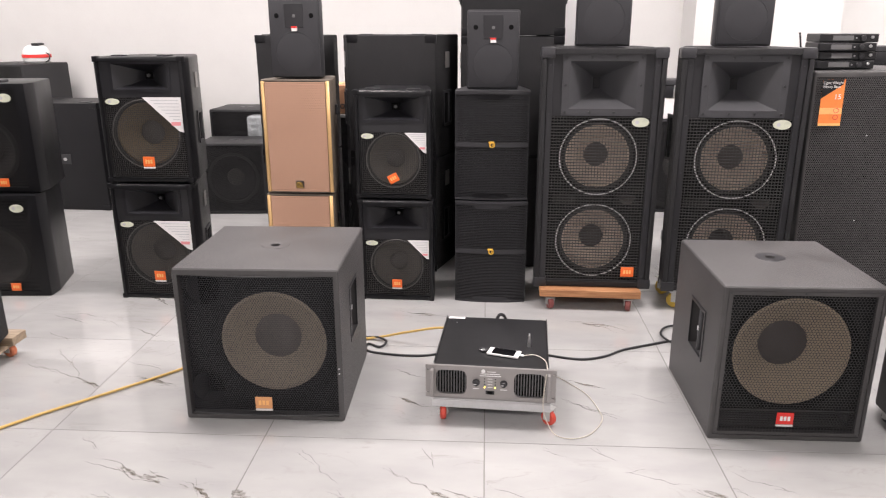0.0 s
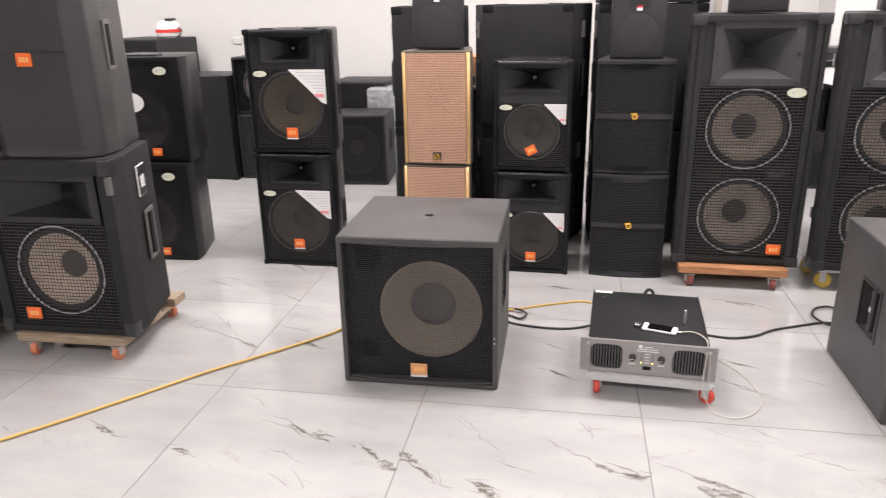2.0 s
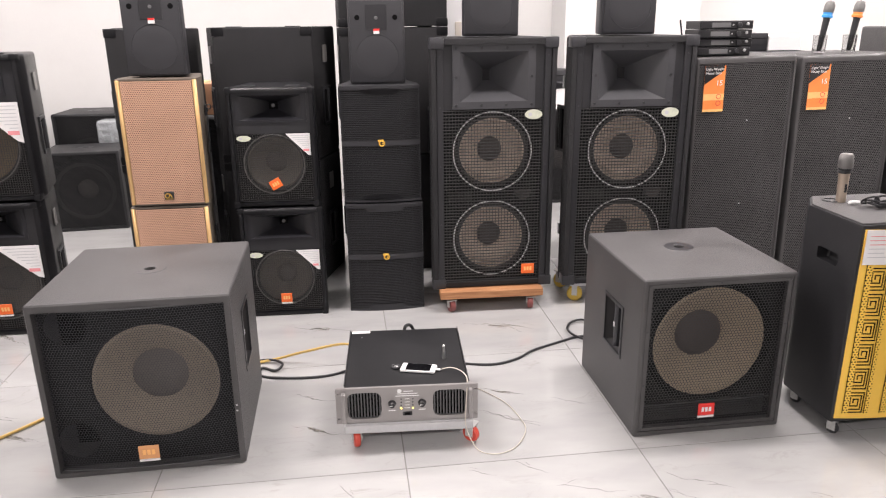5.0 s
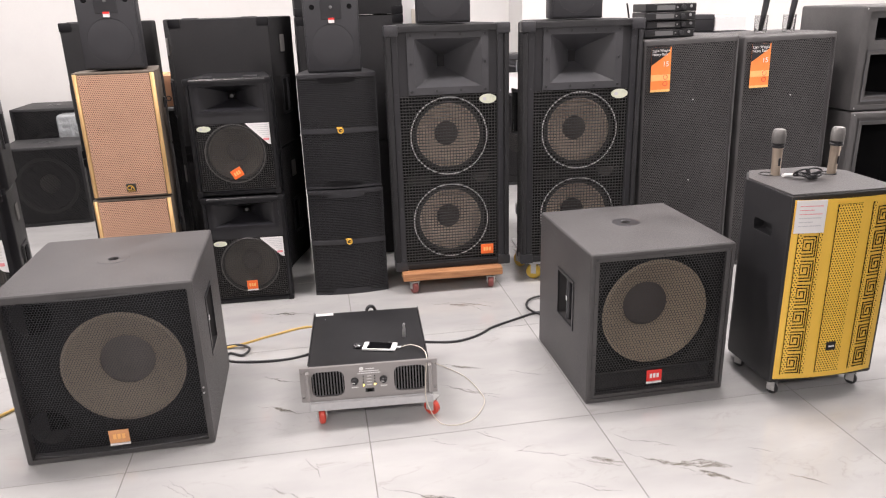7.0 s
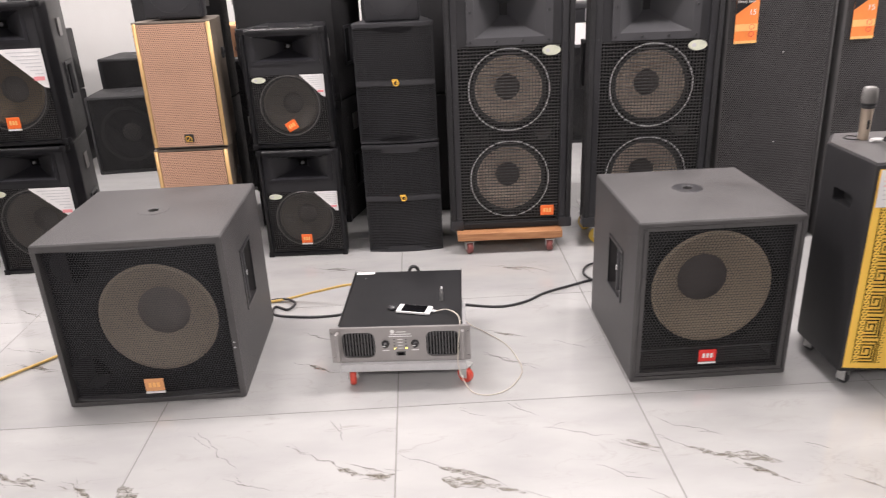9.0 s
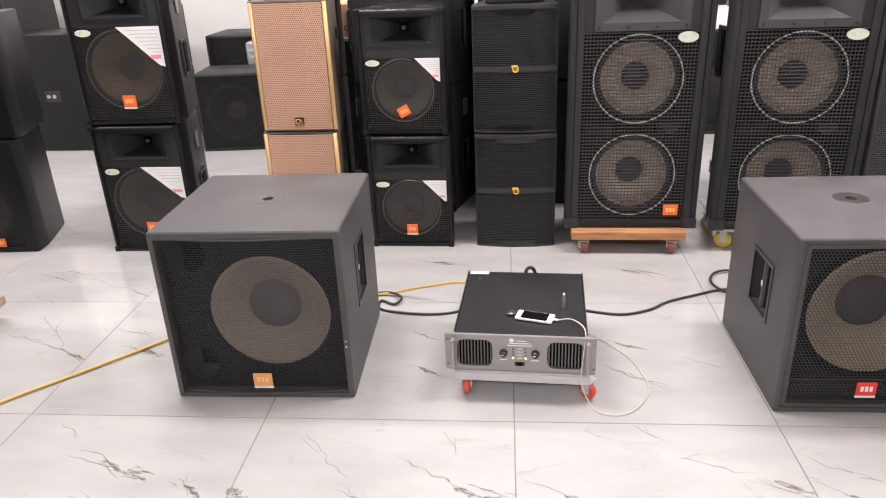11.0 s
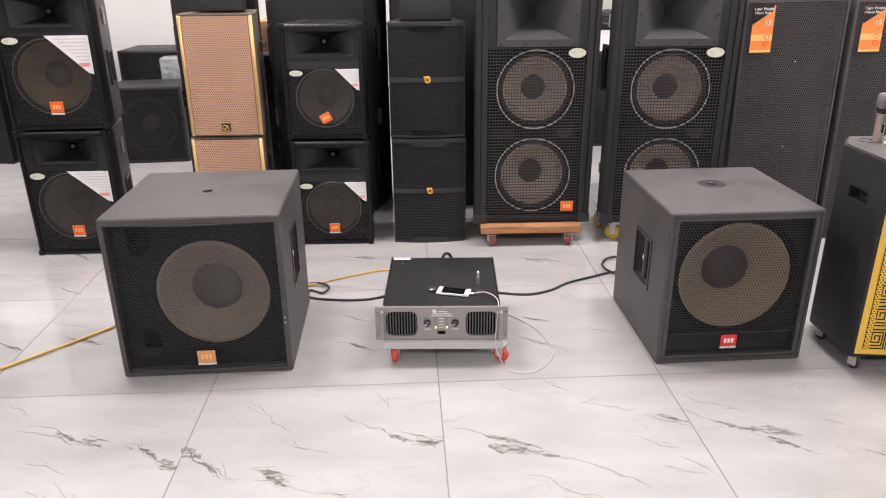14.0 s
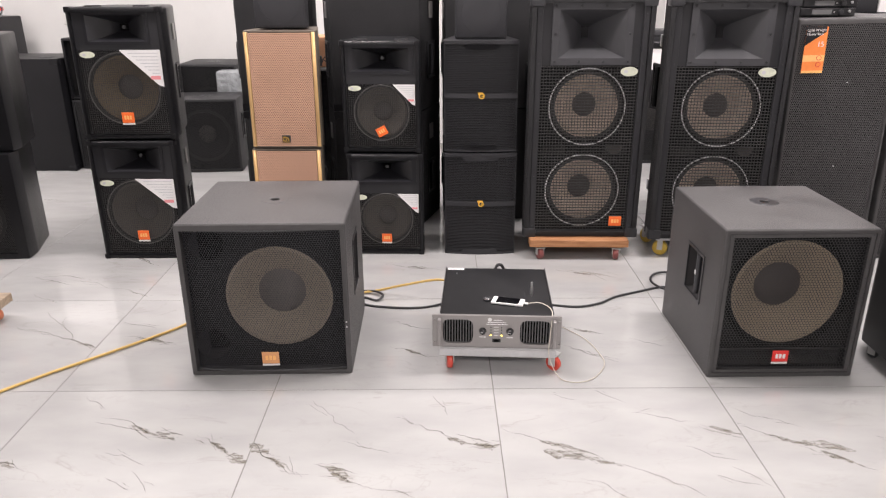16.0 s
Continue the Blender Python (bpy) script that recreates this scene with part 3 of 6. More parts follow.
def pole_socket(parent, x, y, z, material=PLASTIC):
    s = part("pole_socket", lathe([(0.019, -0.05), (0.019, 0.0), (0.021, 0.0015), (0.052, 0.0015), (0.054, 0.0)], 40, "z", None, (x, y, z)), material, parent)
    for a in range(4):
        c = math.radians(45 + 90 * a)
        part("screw", disc_rod(0.003, 0.0012, 0.0022, 10, "z", None, (x + 0.042 * math.cos(c), y + 0.042 * math.sin(c), z), 0.0005), DARK_STEEL, s)
    return s


def sub_bowed(m):
    """Subwoofer with a bowed grille set back in its frame, driver off centre, two ports."""
    w, d, h = 0.605, 0.585, 0.605
    s = thing("subwoofer", m, "grey-black textured subwoofer with bowed mesh front, tan badge", "subwoofer", "subwoofers on the floor")
    carved_cabinet(s, w, d, h, PAINT, (-w / 2 + 0.020, w / 2 - 0.020, 0.020, h - 0.026), 0.20,
                   [(1, 0.28, 0.355, 0.15, 0.215), (-1, 0.28, 0.355, 0.15, 0.215)], (0.0, 0.30))
    part("baffle", plate_with_holes(-0.283, 0.283, 0.02, 0.58, 0.040, [(0.042, 0.306, 0.206), (-0.205, 0.515, 0.062), (-0.222, 0.115, 0.062)]), BAFFLE, s)
    cone_driver(s, 0.042, 0.306, 0.211, 0.042, 0.072, 0.42, surround=BAFFLE)
    part("baffle_back", box(-0.283, 0.283, 0.185, 0.19, 0.02, 0.58), DARK, s)
    part("grille", sheet(-0.280, 0.280, 0.024, 0.574, 0.020, 0.022, 24, 1), MESH_L, s, "black hexagonal steel mesh")
    for z in (0.022, 0.577):
        bm = bmesh.new()
        pts = [(-0.281 + 0.562 * i / 24, 0.020 - 0.022 * (1 - (i / 12 - 1) ** 2), z) for i in range(25)]
        part("grille_rim", tube(pts, 0.0035, 6, 1, None, False), PLASTIC, s)
    badge(s, 0.0, 0.078, 0.064, 0.048, -0.004, TAN)
    pocket_handle(s, 1, w / 2, 0.28, 0.355, 0.15, 0.215)
    pocket_handle(s, -1, -w / 2, 0.28, 0.355, 0.15, 0.215)
    pole_socket(s, 0.0, 0.30, h, PAINT)
    for x, z in ((0.29, 0.20), (0.29, 0.22)):
        part("screw", disc_rod(0.0035, -0.0015, 0.0, 10, "y", None, (x, 0, z), 0.001), STEEL, s)
    return s


def sub_flat(m):
    """Subwoofer whose steel grille covers the front inside a narrow frame."""
    w, d, h = 0.548, 0.57, 0.588
    s = thing("subwoofer", m, "grey-black textured subwoofer with flat perforated front, red badge", "subwoofer", "subwoofers on the floor")
    carved_cabinet(s, w, d, h, PAINT, (-w / 2 + 0.016, w / 2 - 0.016, 0.020, h - 0.016), 0.20,
                   [(1, 0.245, 0.33, 0.165, 0.185), (-1, 0.245, 0.33, 0.165, 0.185)], (0.0, 0.335))
    part("baffle", plate_with_holes(-0.258, 0.258, 0.02, 0.57, 0.045, [(0.0, 0.327, 0.214)], [(-0.235, 0.235, 0.035, 0.108)]), BAFFLE, s)
    cone_driver(s, 0.0, 0.327, 0.218, 0.046, 0.10, 0.40, CONE_R, surround=DARK, cap_skin=CAP_D)
    part("baffle_back", box(-0.258, 0.258, 0.185, 0.19, 0.02, 0.57), DARK, s)
    fr = carve(box(-0.257, 0.257, 0.002, 0.010, 0.021, 0.571, 0.002, 1), [box(-0.240, 0.240, -0.1, 0.1, 0.034, 0.556)])
    g = part("grille_frame", fr, PAINT, s)
    part("grille", sheet(-0.243, 0.243, 0.030, 0.560, 0.006), MESH_R, s, "black steel sheet with round holes")
    part("vent_strip", box(-0.233, 0.233, 0.014, 0.018, 0.112, 0.118), PLASTIC, s)
    for x in (-0.248, 0.0, 0.248):
        for z in (0.0275, 0.5635):
            part("screw", disc_rod(0.004, 0.0, 0.002, 10, "y", None, (x, 0, z), 0.001), DARK_STEEL, g)
    for z in (0.2, 0.4):
        for x in (-0.2485, 0.2485):
            part("screw", disc_rod(0.004, 0.0, 0.002, 10, "y", None, (x, 0, z), 0.001), DARK_STEEL, g)
    badge(s, -0.008, 0.090, 0.060, 0.046, 0.004, RED)
    pocket_handle(s, 1, w / 2, 0.245, 0.33, 0.165, 0.185)
    pocket_handle(s, -1, -w / 2, 0.245, 0.33, 0.165, 0.185)
    pole_socket(s, 0.0, 0.335, h)
    return s


sub_bowed(pose(-0.832, 2.528, 0.0, 0, 0, 2.5))
sub_flat(pose(1.075, 2.545, 0.0, 0, 0, 2.0))


# ---- amplifier on its dolly, with what lies on it ----
def amp_dolly(m):
    s = thing("amplifier_dolly", m, "low white steel dolly with red wheels under the amplifier", "dolly")
    bm = box(-0.215, 0.225, -0.01, 0.45, 0.072, 0.096, 0.003, 1)
    part("platform", bm, DOLLY_GREY, s)
    part("front_lip", box(-0.215, 0.225, -0.018, -0.0105, 0.064, 0.094, 0.002, 1), DOLLY_GREY, s)
    for x, y, yaw in ((-0.178, 0.012, 10), (0.220, 0.010, 55), (-0.165, 0.41, 35), (0.19, 0.41, -20)):
        caster(s, x, y, 0.030, 0.072, RED_WHEEL, 0.022, yaw)
    return s


def amplifier(m):
    s = thing("power_amplifier", m, "rack power amplifier with silver-grey front and black steel top", "amplifier")
    z0, z1 = 0.0, 0.134
    part("case", box(-0.212, 0.212, 0.006, 0.475, z0 + 0.002, z1 - 0.003, 0.003, 1), AMP_BLACK, s, "black sheet-steel case")
    for x in (-0.2125, 0.2125):
        part("case_edge", box(x - 0.0015, x + 0.0015, 0.02, 0.475, z1 - 0.004, z1 + 0.002), DARK_STEEL, s)
    vents = [(-0.203, -0.088), (0.088, 0.203)]
    panel = carve(box(-0.2415, 0.2415, -0.006, 0.004, z0, z1, 0.0015, 1),
                  [prism([(a, -0.05), (b, -0.05), (b, 0.05), (a, 0.05)], 0.017, 0.115, 0.030, 5) for a, b in vents]
                  + [box(sx * 0.2335 - 0.005, sx * 0.2335 + 0.005, -0.05, 0.05, z - 0.003, z + 0.003, 0.002, 1) for sx in (-1, 1) for z in (0.02, 0.114)])
    fp = part("front_panel", panel, AMP_GREY, s, "brushed silver-grey front panel with rack ears")
    for a, b in vents:
        v = part("air_vent", box(a - 0.002, b + 0.002, 0.003, 0.005, 0.018, 0.114), DARK, s, "black louvred air vent")
        for k in range(11):
            x = a + (b - a) * (k + 0.5) / 11
            part("slat", box(x - 0.0022, x + 0.0022, -0.003, 0.003, 0.019, 0.113, 0.001, 1), VENT_GREY, v)
    for sx in (-1, 1):
        bm = box(sx * 0.2145 - 0.0065, sx * 0.2145 + 0.0065, -0.030, -0.018, 0.012, 0.122, 0.004, 2)
        box(sx * 0.2145 - 0.0065, sx * 0.2145 + 0.0065, -0.028, -0.005, 0.012, 0.026, 0.003, 1, bm)
        box(sx * 0.2145 - 0.0065, sx * 0.2145 + 0.0065, -0.028, -0.005, 0.108, 0.122, 0.003, 1, bm)
        part("rack_handle", bm, AMP_GREY, s)
    for x in (-0.052, 0.050):
        kn = part("knob", lathe([(0.0, -0.022), (0.009, -0.022), (0.0105, -0.019), (0.012, -0.007), (0.014, -0.006)], 24, "y", None, (x, 0, 0.070)), PLASTIC, s)
        part("pointer", box(x - 0.008, x + 0.001, -0.0235, -0.0215, 0.069, 0.071), WHITE_PL, kn)
        part("print_line", box(x - 0.012, x + 0.012, -0.0066, -0.006, 0.043, 0.046), WHITE_PL, kn)
    for x in (-0.021, 0.019):
        for k in range(4):
            z = 0.052 + k * 0.0115
            part("indicator_lamp", disc_rod(0.0022, -0.0085, -0.006, 10, "y", None, (x, 0, z)), LED_Y if k == 0 else PLASTIC, s)
    for k in range(4):
        part("print_line", box(-0.009, 0.008, -0.0066, -0.006, 0.051 + k * 0.0115, 0.0532 + k * 0.0115), WHITE_PL, s)
    part("emblem", disc_rod(0.0075, -0.0068, -0.006, 20, "y", None, (-0.026, 0, 0.117)), WHITE_PL, s)
    for a, b, z in ((-0.012, 0.02, 0.114), (-0.035, 0.035, 0.105), (-0.04, 0.04, 0.097)):
        part("print_line", box(a, b, -0.0066, -0.006, z, z + 0.0028), WHITE_PL, s)
    sw = part("power_switch", box(-0.016, 0.016, -0.009, -0.005, 0.024, 0.038, 0.001, 1), PLASTIC, s)
    part("rocker", box(-0.009, 0.009, -0.012, -0.008, 0.026, 0.036, 0.001, 1), DARK, sw)
    rl = part("rating_label", box(-0.205, -0.135, 0.450, 0.470, z1 - 0.003, z1 - 0.0022), PAPER, s)
    part("print_bar", box(-0.198, -0.142, 0.455, 0.464, z1 - 0.0022, z1 - 0.0016), INK, rl)
    part("screw", disc_rod(0.003, 0, 0.001, 10, "z", None, (-0.165, 0.41, z1 - 0.003)), STEEL, s)
    part("mains_inlet", tube([(0.0, 0.47, 0.07), (0.0, 0.495, 0.112), (0.012, 0.505, 0.136), (0.035, 0.515, 0.118), (0.045, 0.53, 0.03), (0.03, 0.54, -0.08)], 0.007, 8), BLACK_CABLE, s, "black mains plug and lead")
    return s


AMP = pose(0.015, 2.585, 0.0, 0, 0, -1.8)
amp_dolly(AMP)
amplifier(AMP @ pose(0, 0, 0.097))
TOP = AMP @ pose(0, 0, 0.097 + 0.1312)


def phone(m):
    s = thing("smartphone", m, "white smartphone with black screen lying on the amplifier", "phone")
    part("body", box(-0.062, 0.062, -0.029, 0.029, 0.0, 0.008, 0.003, 2), WHITE_PL, s)
    part("screen", box(-0.044, 0.044, -0.0255, 0.0255, 0.0081, 0.0086), SCREEN, s, "black glass screen")
    part("home_button", disc_rod(0.005, 0.008, 0.0088, 16, "z", None, (0.053, 0, 0)), WHITE_PL, s)
    part("cable_plug", box(0.062, 0.078, -0.005, 0.005, 0.0015, 0.0065, 0.001, 1), WHITE_PL, s)
    return s


phone(TOP @ pose(0.045, 0.118, 0.002, 0, 0, -13))
dongle = thing("jack_adapter", TOP @ pose(0.140, 0.20, 0.0), "silver jack plug standing on the amplifier", "jack plug")
part("sleeve", lathe([(0, 0), (0.0062, 0), (0.0065, 0.002), (0.0065, 0.030), (0.0055, 0.034), (0.0045, 0.036)], 20, "z"), STEEL, dongle)
part("tip", lathe([(0.005, 0.036), (0.005, 0.048), (0.0035, 0.05), (0.0045, 0.053), (0, 0.057)], 16, "z"), STEEL, dongle)
knob = thing("cable_reel", TOP @ pose(-0.036, 0.140, 0.0), "small black ribbed plug lying on the amplifier", "plug")
part("ring", torus(0.013, 0.004, 28, 8, "z", None, (0, 0, 0.005)), PLASTIC, knob)
part("hub", disc_rod(0.008, 0.0, 0.008, 18, "z", None, (0, 0, 0), 0.002), STEEL, knob)


# ---- cables ----
def cable(name, pts, r, material, label):
    c = part(name, tube(pts, r, 8, 10), material)
    tagged(c, label, "cable")


F = 0.0
cable("yellow_cable", [(-2.62, 1.45, 0.008), (-2.3, 1.78, 0.008), (-2.09, 2.01, 0.008), (-1.91, 2.23, 0.008), (-1.715, 2.475, 0.008), (-1.60, 2.60, 0.008), (-1.49, 2.72, 0.008),
                       (-1.335, 2.90, 0.008), (-1.2, 3.1, 0.008), (-0.9, 3.22, 0.008), (-0.57, 3.29, 0.010), (-0.39, 3.26, 0.06), (-0.21, 3.19, 0.118), (-0.12, 3.05, 0.13)], 0.0058, YELLOW_CABLE, "yellow rubber extension cable lying on the floor")
cable("speaker_cable", [(-0.72, 3.18, 0.006), (-0.62, 3.29, 0.006), (-0.54, 3.29, 0.016), (-0.485, 3.24, 0.018), (-0.51, 3.20, 0.008), (-0.57, 3.235, 0.006), (-0.56, 3.16, 0.006), (-0.45, 3.13, 0.006),
                        (-0.33, 3.125, 0.006), (-0.24, 3.15, 0.006), (-0.12, 3.19, 0.03), (-0.06, 3.14, 0.10), (-0.05, 3.05, 0.13)], 0.0055, BLACK_CABLE, "thin black speaker cable looped on the floor")
cable("speaker_cable", [(0.12, 3.05, 0.13), (0.15, 3.14, 0.09), (0.20, 3.19, 0.02), (0.28, 3.175, 0.006), (0.41, 3.15, 0.006), (0.52, 3.19, 0.006), (0.61, 3.265, 0.006), (0.745, 3.335, 0.006),
                        (0.84, 3.38, 0.006), (0.95, 3.40, 0.006), (0.93, 3.55, 0.012), (0.85, 3.53, 0.012), (0.815, 3.43, 0.014), (0.86, 3.33, 0.016), (0.95, 3.20, 0.05), (0.97, 3.12, 0.15)], 0.0055, BLACK_CABLE, "thin black speaker cable looped on the floor")
P = [TOP @ Vector(p) for p in ((0.119, 0.100, 0.006), (0.16, 0.10, 0.012), (0.195, 0.06, 0.014), (0.207, 0.012, 0.006), (0.2, -0.022, -0.05), (0.197, -0.03, -0.14))]
cable("phone_cable", P + [Vector(p) for p in ((0.232, 2.53, 0.03), (0.262, 2.505, 0.004), (0.32, 2.49, 0.004), (0.385, 2.527, 0.004), (0.437, 2.62, 0.004), (0.437, 2.70, 0.004), (0.40, 2.83, 0.004), (0.33, 2.93, 0.004), (0.265, 3.0, 0.01), (0.20, 3.09, 0.05), (0.16, 3.06, 0.13))],
      0.0017, CREAM, "thin cream audio cable from the phone to the floor")


# ---- two-way boxes, stacked in pairs ----
def wedge(w, wb, d, y0=0.0):
    return [(-w / 2, y0), (w / 2, y0), (w / 2, d * 0.25), (wb / 2, d), (-wb / 2, d), (-w / 2, d * 0.25)]


def two_way(name, m, w, h, d, wb, label, group, horn_at, cone_at, leaflet, top, logo, logo_tilt=0.0, paper=CONE_M, skin=VINYL):
    """A vinyl-covered stage box: horn above, round woofer behind square mesh below, stickers, corner caps."""
    s = thing(name, m, label, "speaker", group)
    body = carve(prism(wedge(w, wb, d), 0, h, 0.015, 3), [box(-w / 2 + 0.020, w / 2 - 0.020, -0.05, 0.13, 0.020, h - 0.026)])
    part("body", body, skin, s)
    a, b = -w / 2 + 0.021, w / 2 - 0.021
    hz, hw, hh = horn_at
    cz, r = cone_at
    part("baffle", plate_with_holes(a, b, 0.021, h - 0.027, 0.030, [(0, cz, r)], [(-hw / 2, hw / 2, hz - hh / 2, hz + hh / 2)]), BAFFLE, s)
    horn(s, 0, hz, hw, hh, 0.012, 0.115, (0.040, 0.034), HORN_D, 0.015, plate=DARK)
    part("throat_plug", disc_rod(0.009, 0.112, 0.124, 16, "y", None, (0, 0, hz), 0.002), GREY_BOX, s)
    part("horn_surround", plate_with_holes(a, b, top, h - 0.027, 0.0155, (), [(-hw / 2, hw / 2, hz - hh / 2, hz + hh / 2)]), PLASTIC, s)
    cone_driver(s, 0, cz, r * 0.92, 0.030, 0.075, 0.36, paper)
    part("ring", torus(r * 0.94, 0.0030, 56, 6, "y", None, (0, 0.014, cz)), RIM_GREY, s)
    part("grille", wire_grid(a + 0.003, b - 0.003, 0.026, top - 0.003, 0.012, 0.0105, 0.0008), WIRE, s, "black square steel mesh")
    for x in (a + 0.012, b - 0.012):
        part("screw", disc_rod(0.005, 0.004, 0.008, 10, "y", None, (x, 0, 0.036)), DARK_STEEL, s)
    badge(s, 0.0, logo, w * 0.135, w * 0.115, 0.007, ORANGE, not logo_tilt, logo_tilt)
    oval_sticker(s, a + w * 0.115, top - h * 0.035, w * 0.165, h * 0.05, 0.006)
    corner_sticker(s, b - leaflet[0], b - 0.004, top - leaflet[1], top, 0.006)
    for sx in (-1, 1):
        for z in (0.012, h - 0.012):
            part("corner_cap", box(sx * (w / 2 - 0.012) - 0.0145, sx * (w / 2 - 0.012) + 0.0145, -0.003, 0.05, z - 0.0145, z + 0.0145, 0.006, 2), VINYL, s)
    for x in (-w * 0.26, w * 0.26):
        part("stack_foot", box(x - 0.035, x + 0.035, 0.05, 0.09, h - 0.004, h + 0.007, 0.004, 2), PLASTIC, s)
    t = math.atan2((w - wb) / 2, d * 0.75)
    bx = w / 2 - (w - wb) / 2 * 0.49
    side_handle(s, bx + 0.002, d * 0.62, h * 0.42, d * 0.34, h * 0.27, 1, t)
    part("side_badge", moved(box(-0.0015, 0.003, -0.03, 0.03, -0.04, 0.04, 0.001, 1), Matrix.Translation((bx + 0.003, d * 0.62, h * 0.80)) @ Matrix.Rotation(t, 4, "Z")), AMP_GREY, s)
    return s


LAB15 = "black vinyl two-way stage speaker with white leaflet, stacked in a pair"
two_way("stage_speaker", pose(-1.812, 3.74, 0.0, 0, 0, 1), 0.445, 0.640, 0.40, 0.31, LAB15, "black stage speakers", (0.541, 0.285, 0.125), (0.255, 0.185), (0.205, 0.160), 0.440, 0.132)
two_way("stage_speaker", pose(-1.800, 3.745, 0.648, 0, 0, 2), 0.455, 0.640, 0.40, 0.32, LAB15, "black stage speakers", (0.541, 0.285, 0.125), (0.251, 0.187), (0.205, 0.178), 0.440, 0.110, 0.0, CONE_D)
LAB12 = "smaller black vinyl two-way stage speaker with white leaflet, stacked"
two_way("stage_speaker", pose(-0.520, 3.825, 0.0, 0, 0, 0), 0.398, 0.555, 0.34, 0.30, LAB12, "black stage speakers", (0.462, 0.300, 0.115), (0.198, 0.150), (0.118, 0.105), 0.340, 0.094)
two_way("stage_speaker", pose(-0.530, 3.835, 0.562, 0, 0, -1), 0.398, 0.560, 0.34, 0.30, "smaller black vinyl stage speaker with a crooked orange badge", "black stage speakers", (0.468, 0.300, 0.115), (0.203, 0.150), (0.118, 0.105), 0.348, 0.110, -28)


# ---- copper-fronted pair ----
def copper_speaker(m):
    s = thing("column_speaker", m, "speaker with copper perforated front and gold edges, stacked", "speaker", "copper-fronted speakers")
    w, h, d = 0.358, 0.583, 0.34
    part("body", carve(prism(wedge(w, 0.27, d, 0.003), 0, h, 0.005, 2), [box(-w / 2 + 0.012, w / 2 - 0.012, -0.05, 0.06, 0.006, h - 0.008)]), BROWN_CAB, s)
    part("backing", box(-w / 2 + 0.012, w / 2 - 0.012, 0.03, 0.034, 0.010, h - 0.012), DARK, s)
    part("grille", sheet(-w / 2 + 0.023, w / 2 - 0.023, 0.008, h - 0.010, 0.000, 0.004, 12, 1), MESH_G, s, "copper-coloured perforated steel")
    for sx in (-1, 1):
        c = sx * (w / 2 - 0.012)
        part("edge_trim", prism([(c - 0.010, 0.003), (c - 0.006, -0.003), (c + 0.004, -0.003), (c + 0.011, 0.004), (c + 0.011, 0.02), (c - 0.010, 0.02)] if sx > 0 else [(c - 0.011, 0.004), (c - 0.004, -0.003), (c + 0.006, -0.003), (c + 0.010, 0.003), (c + 0.010, 0.02), (c - 0.011, 0.02)], 0.006, h - 0.007, 0.002, 1), GOLD, s, "shiny gold edge strip")
    e = part("emblem", box(-0.022, 0.022, -0.008, -0.003, 0.028, 0.066, 0.001, 1), PLASTIC, s, "small black plate with gold script")
    part("script", tube([(0.004, -0.009, 0.056), (-0.012, -0.009, 0.056), (-0.016, -0.009, 0.042), (-0.004, -0.009, 0.038), (0.006, -0.009, 0.054), (0.013, -0.009, 0.038)], 0.0018, 6, 6), GOLD_LOGO, e)
    part("underline", box(-0.016, 0.017, -0.0088, -0.008, 0.031, 0.033), GOLD_LOGO, e)
    side_handle(s, w / 2 - 0.012, d * 0.55, h * 0.72, 0.05, 0.05, 1, math.atan2(0.044, d * 0.75))
    return s


g1 = copper_speaker(pose(-1.030, 3.82, 0.0, 0, 0, 1))
copy_thing(g1, pose(-1.022, 3.82, 0.590, 0, 0, 0.5))


# ---- black slotted pair ----
def level_bars(x0, x1, z0, z1, y, bulge, step):
    """A bowed front of level steel bars with narrow slots between them, tied by upright webs behind."""
    bm = bmesh.new()
    n, seg = round((z1 - z0) / step), 12
    step = (z1 - z0) / n
    for k in range(n):
        lo, hi = z0 + step * k, z0 + step * (k + 0.76)
        rows = []
        for i in range(seg + 1):
            u = i / seg
            x, yy = x0 + (x1 - x0) * u, y - bulge * (1 - (2 * u - 1) ** 2)
            rows.append([bm.verts.new(p) for p in ((x, yy + 0.003, lo), (x, yy, lo + 0.0006), (x, yy, hi - 0.0006), (x, yy + 0.003, hi))])
        for a, b in zip(rows, rows[1:]):
            for i in range(3):
                bm.faces.new((a[i], b[i], b[i + 1], a[i + 1]))
    for i in range(1, 8):
        u = i / 8
        x, yy = x0 + (x1 - x0) * u, y - bulge * (1 - (2 * u - 1) ** 2)
        box(x - 0.001, x + 0.001, yy + 0.003, yy + 0.006, z0, z1, bm=bm)
    return bm


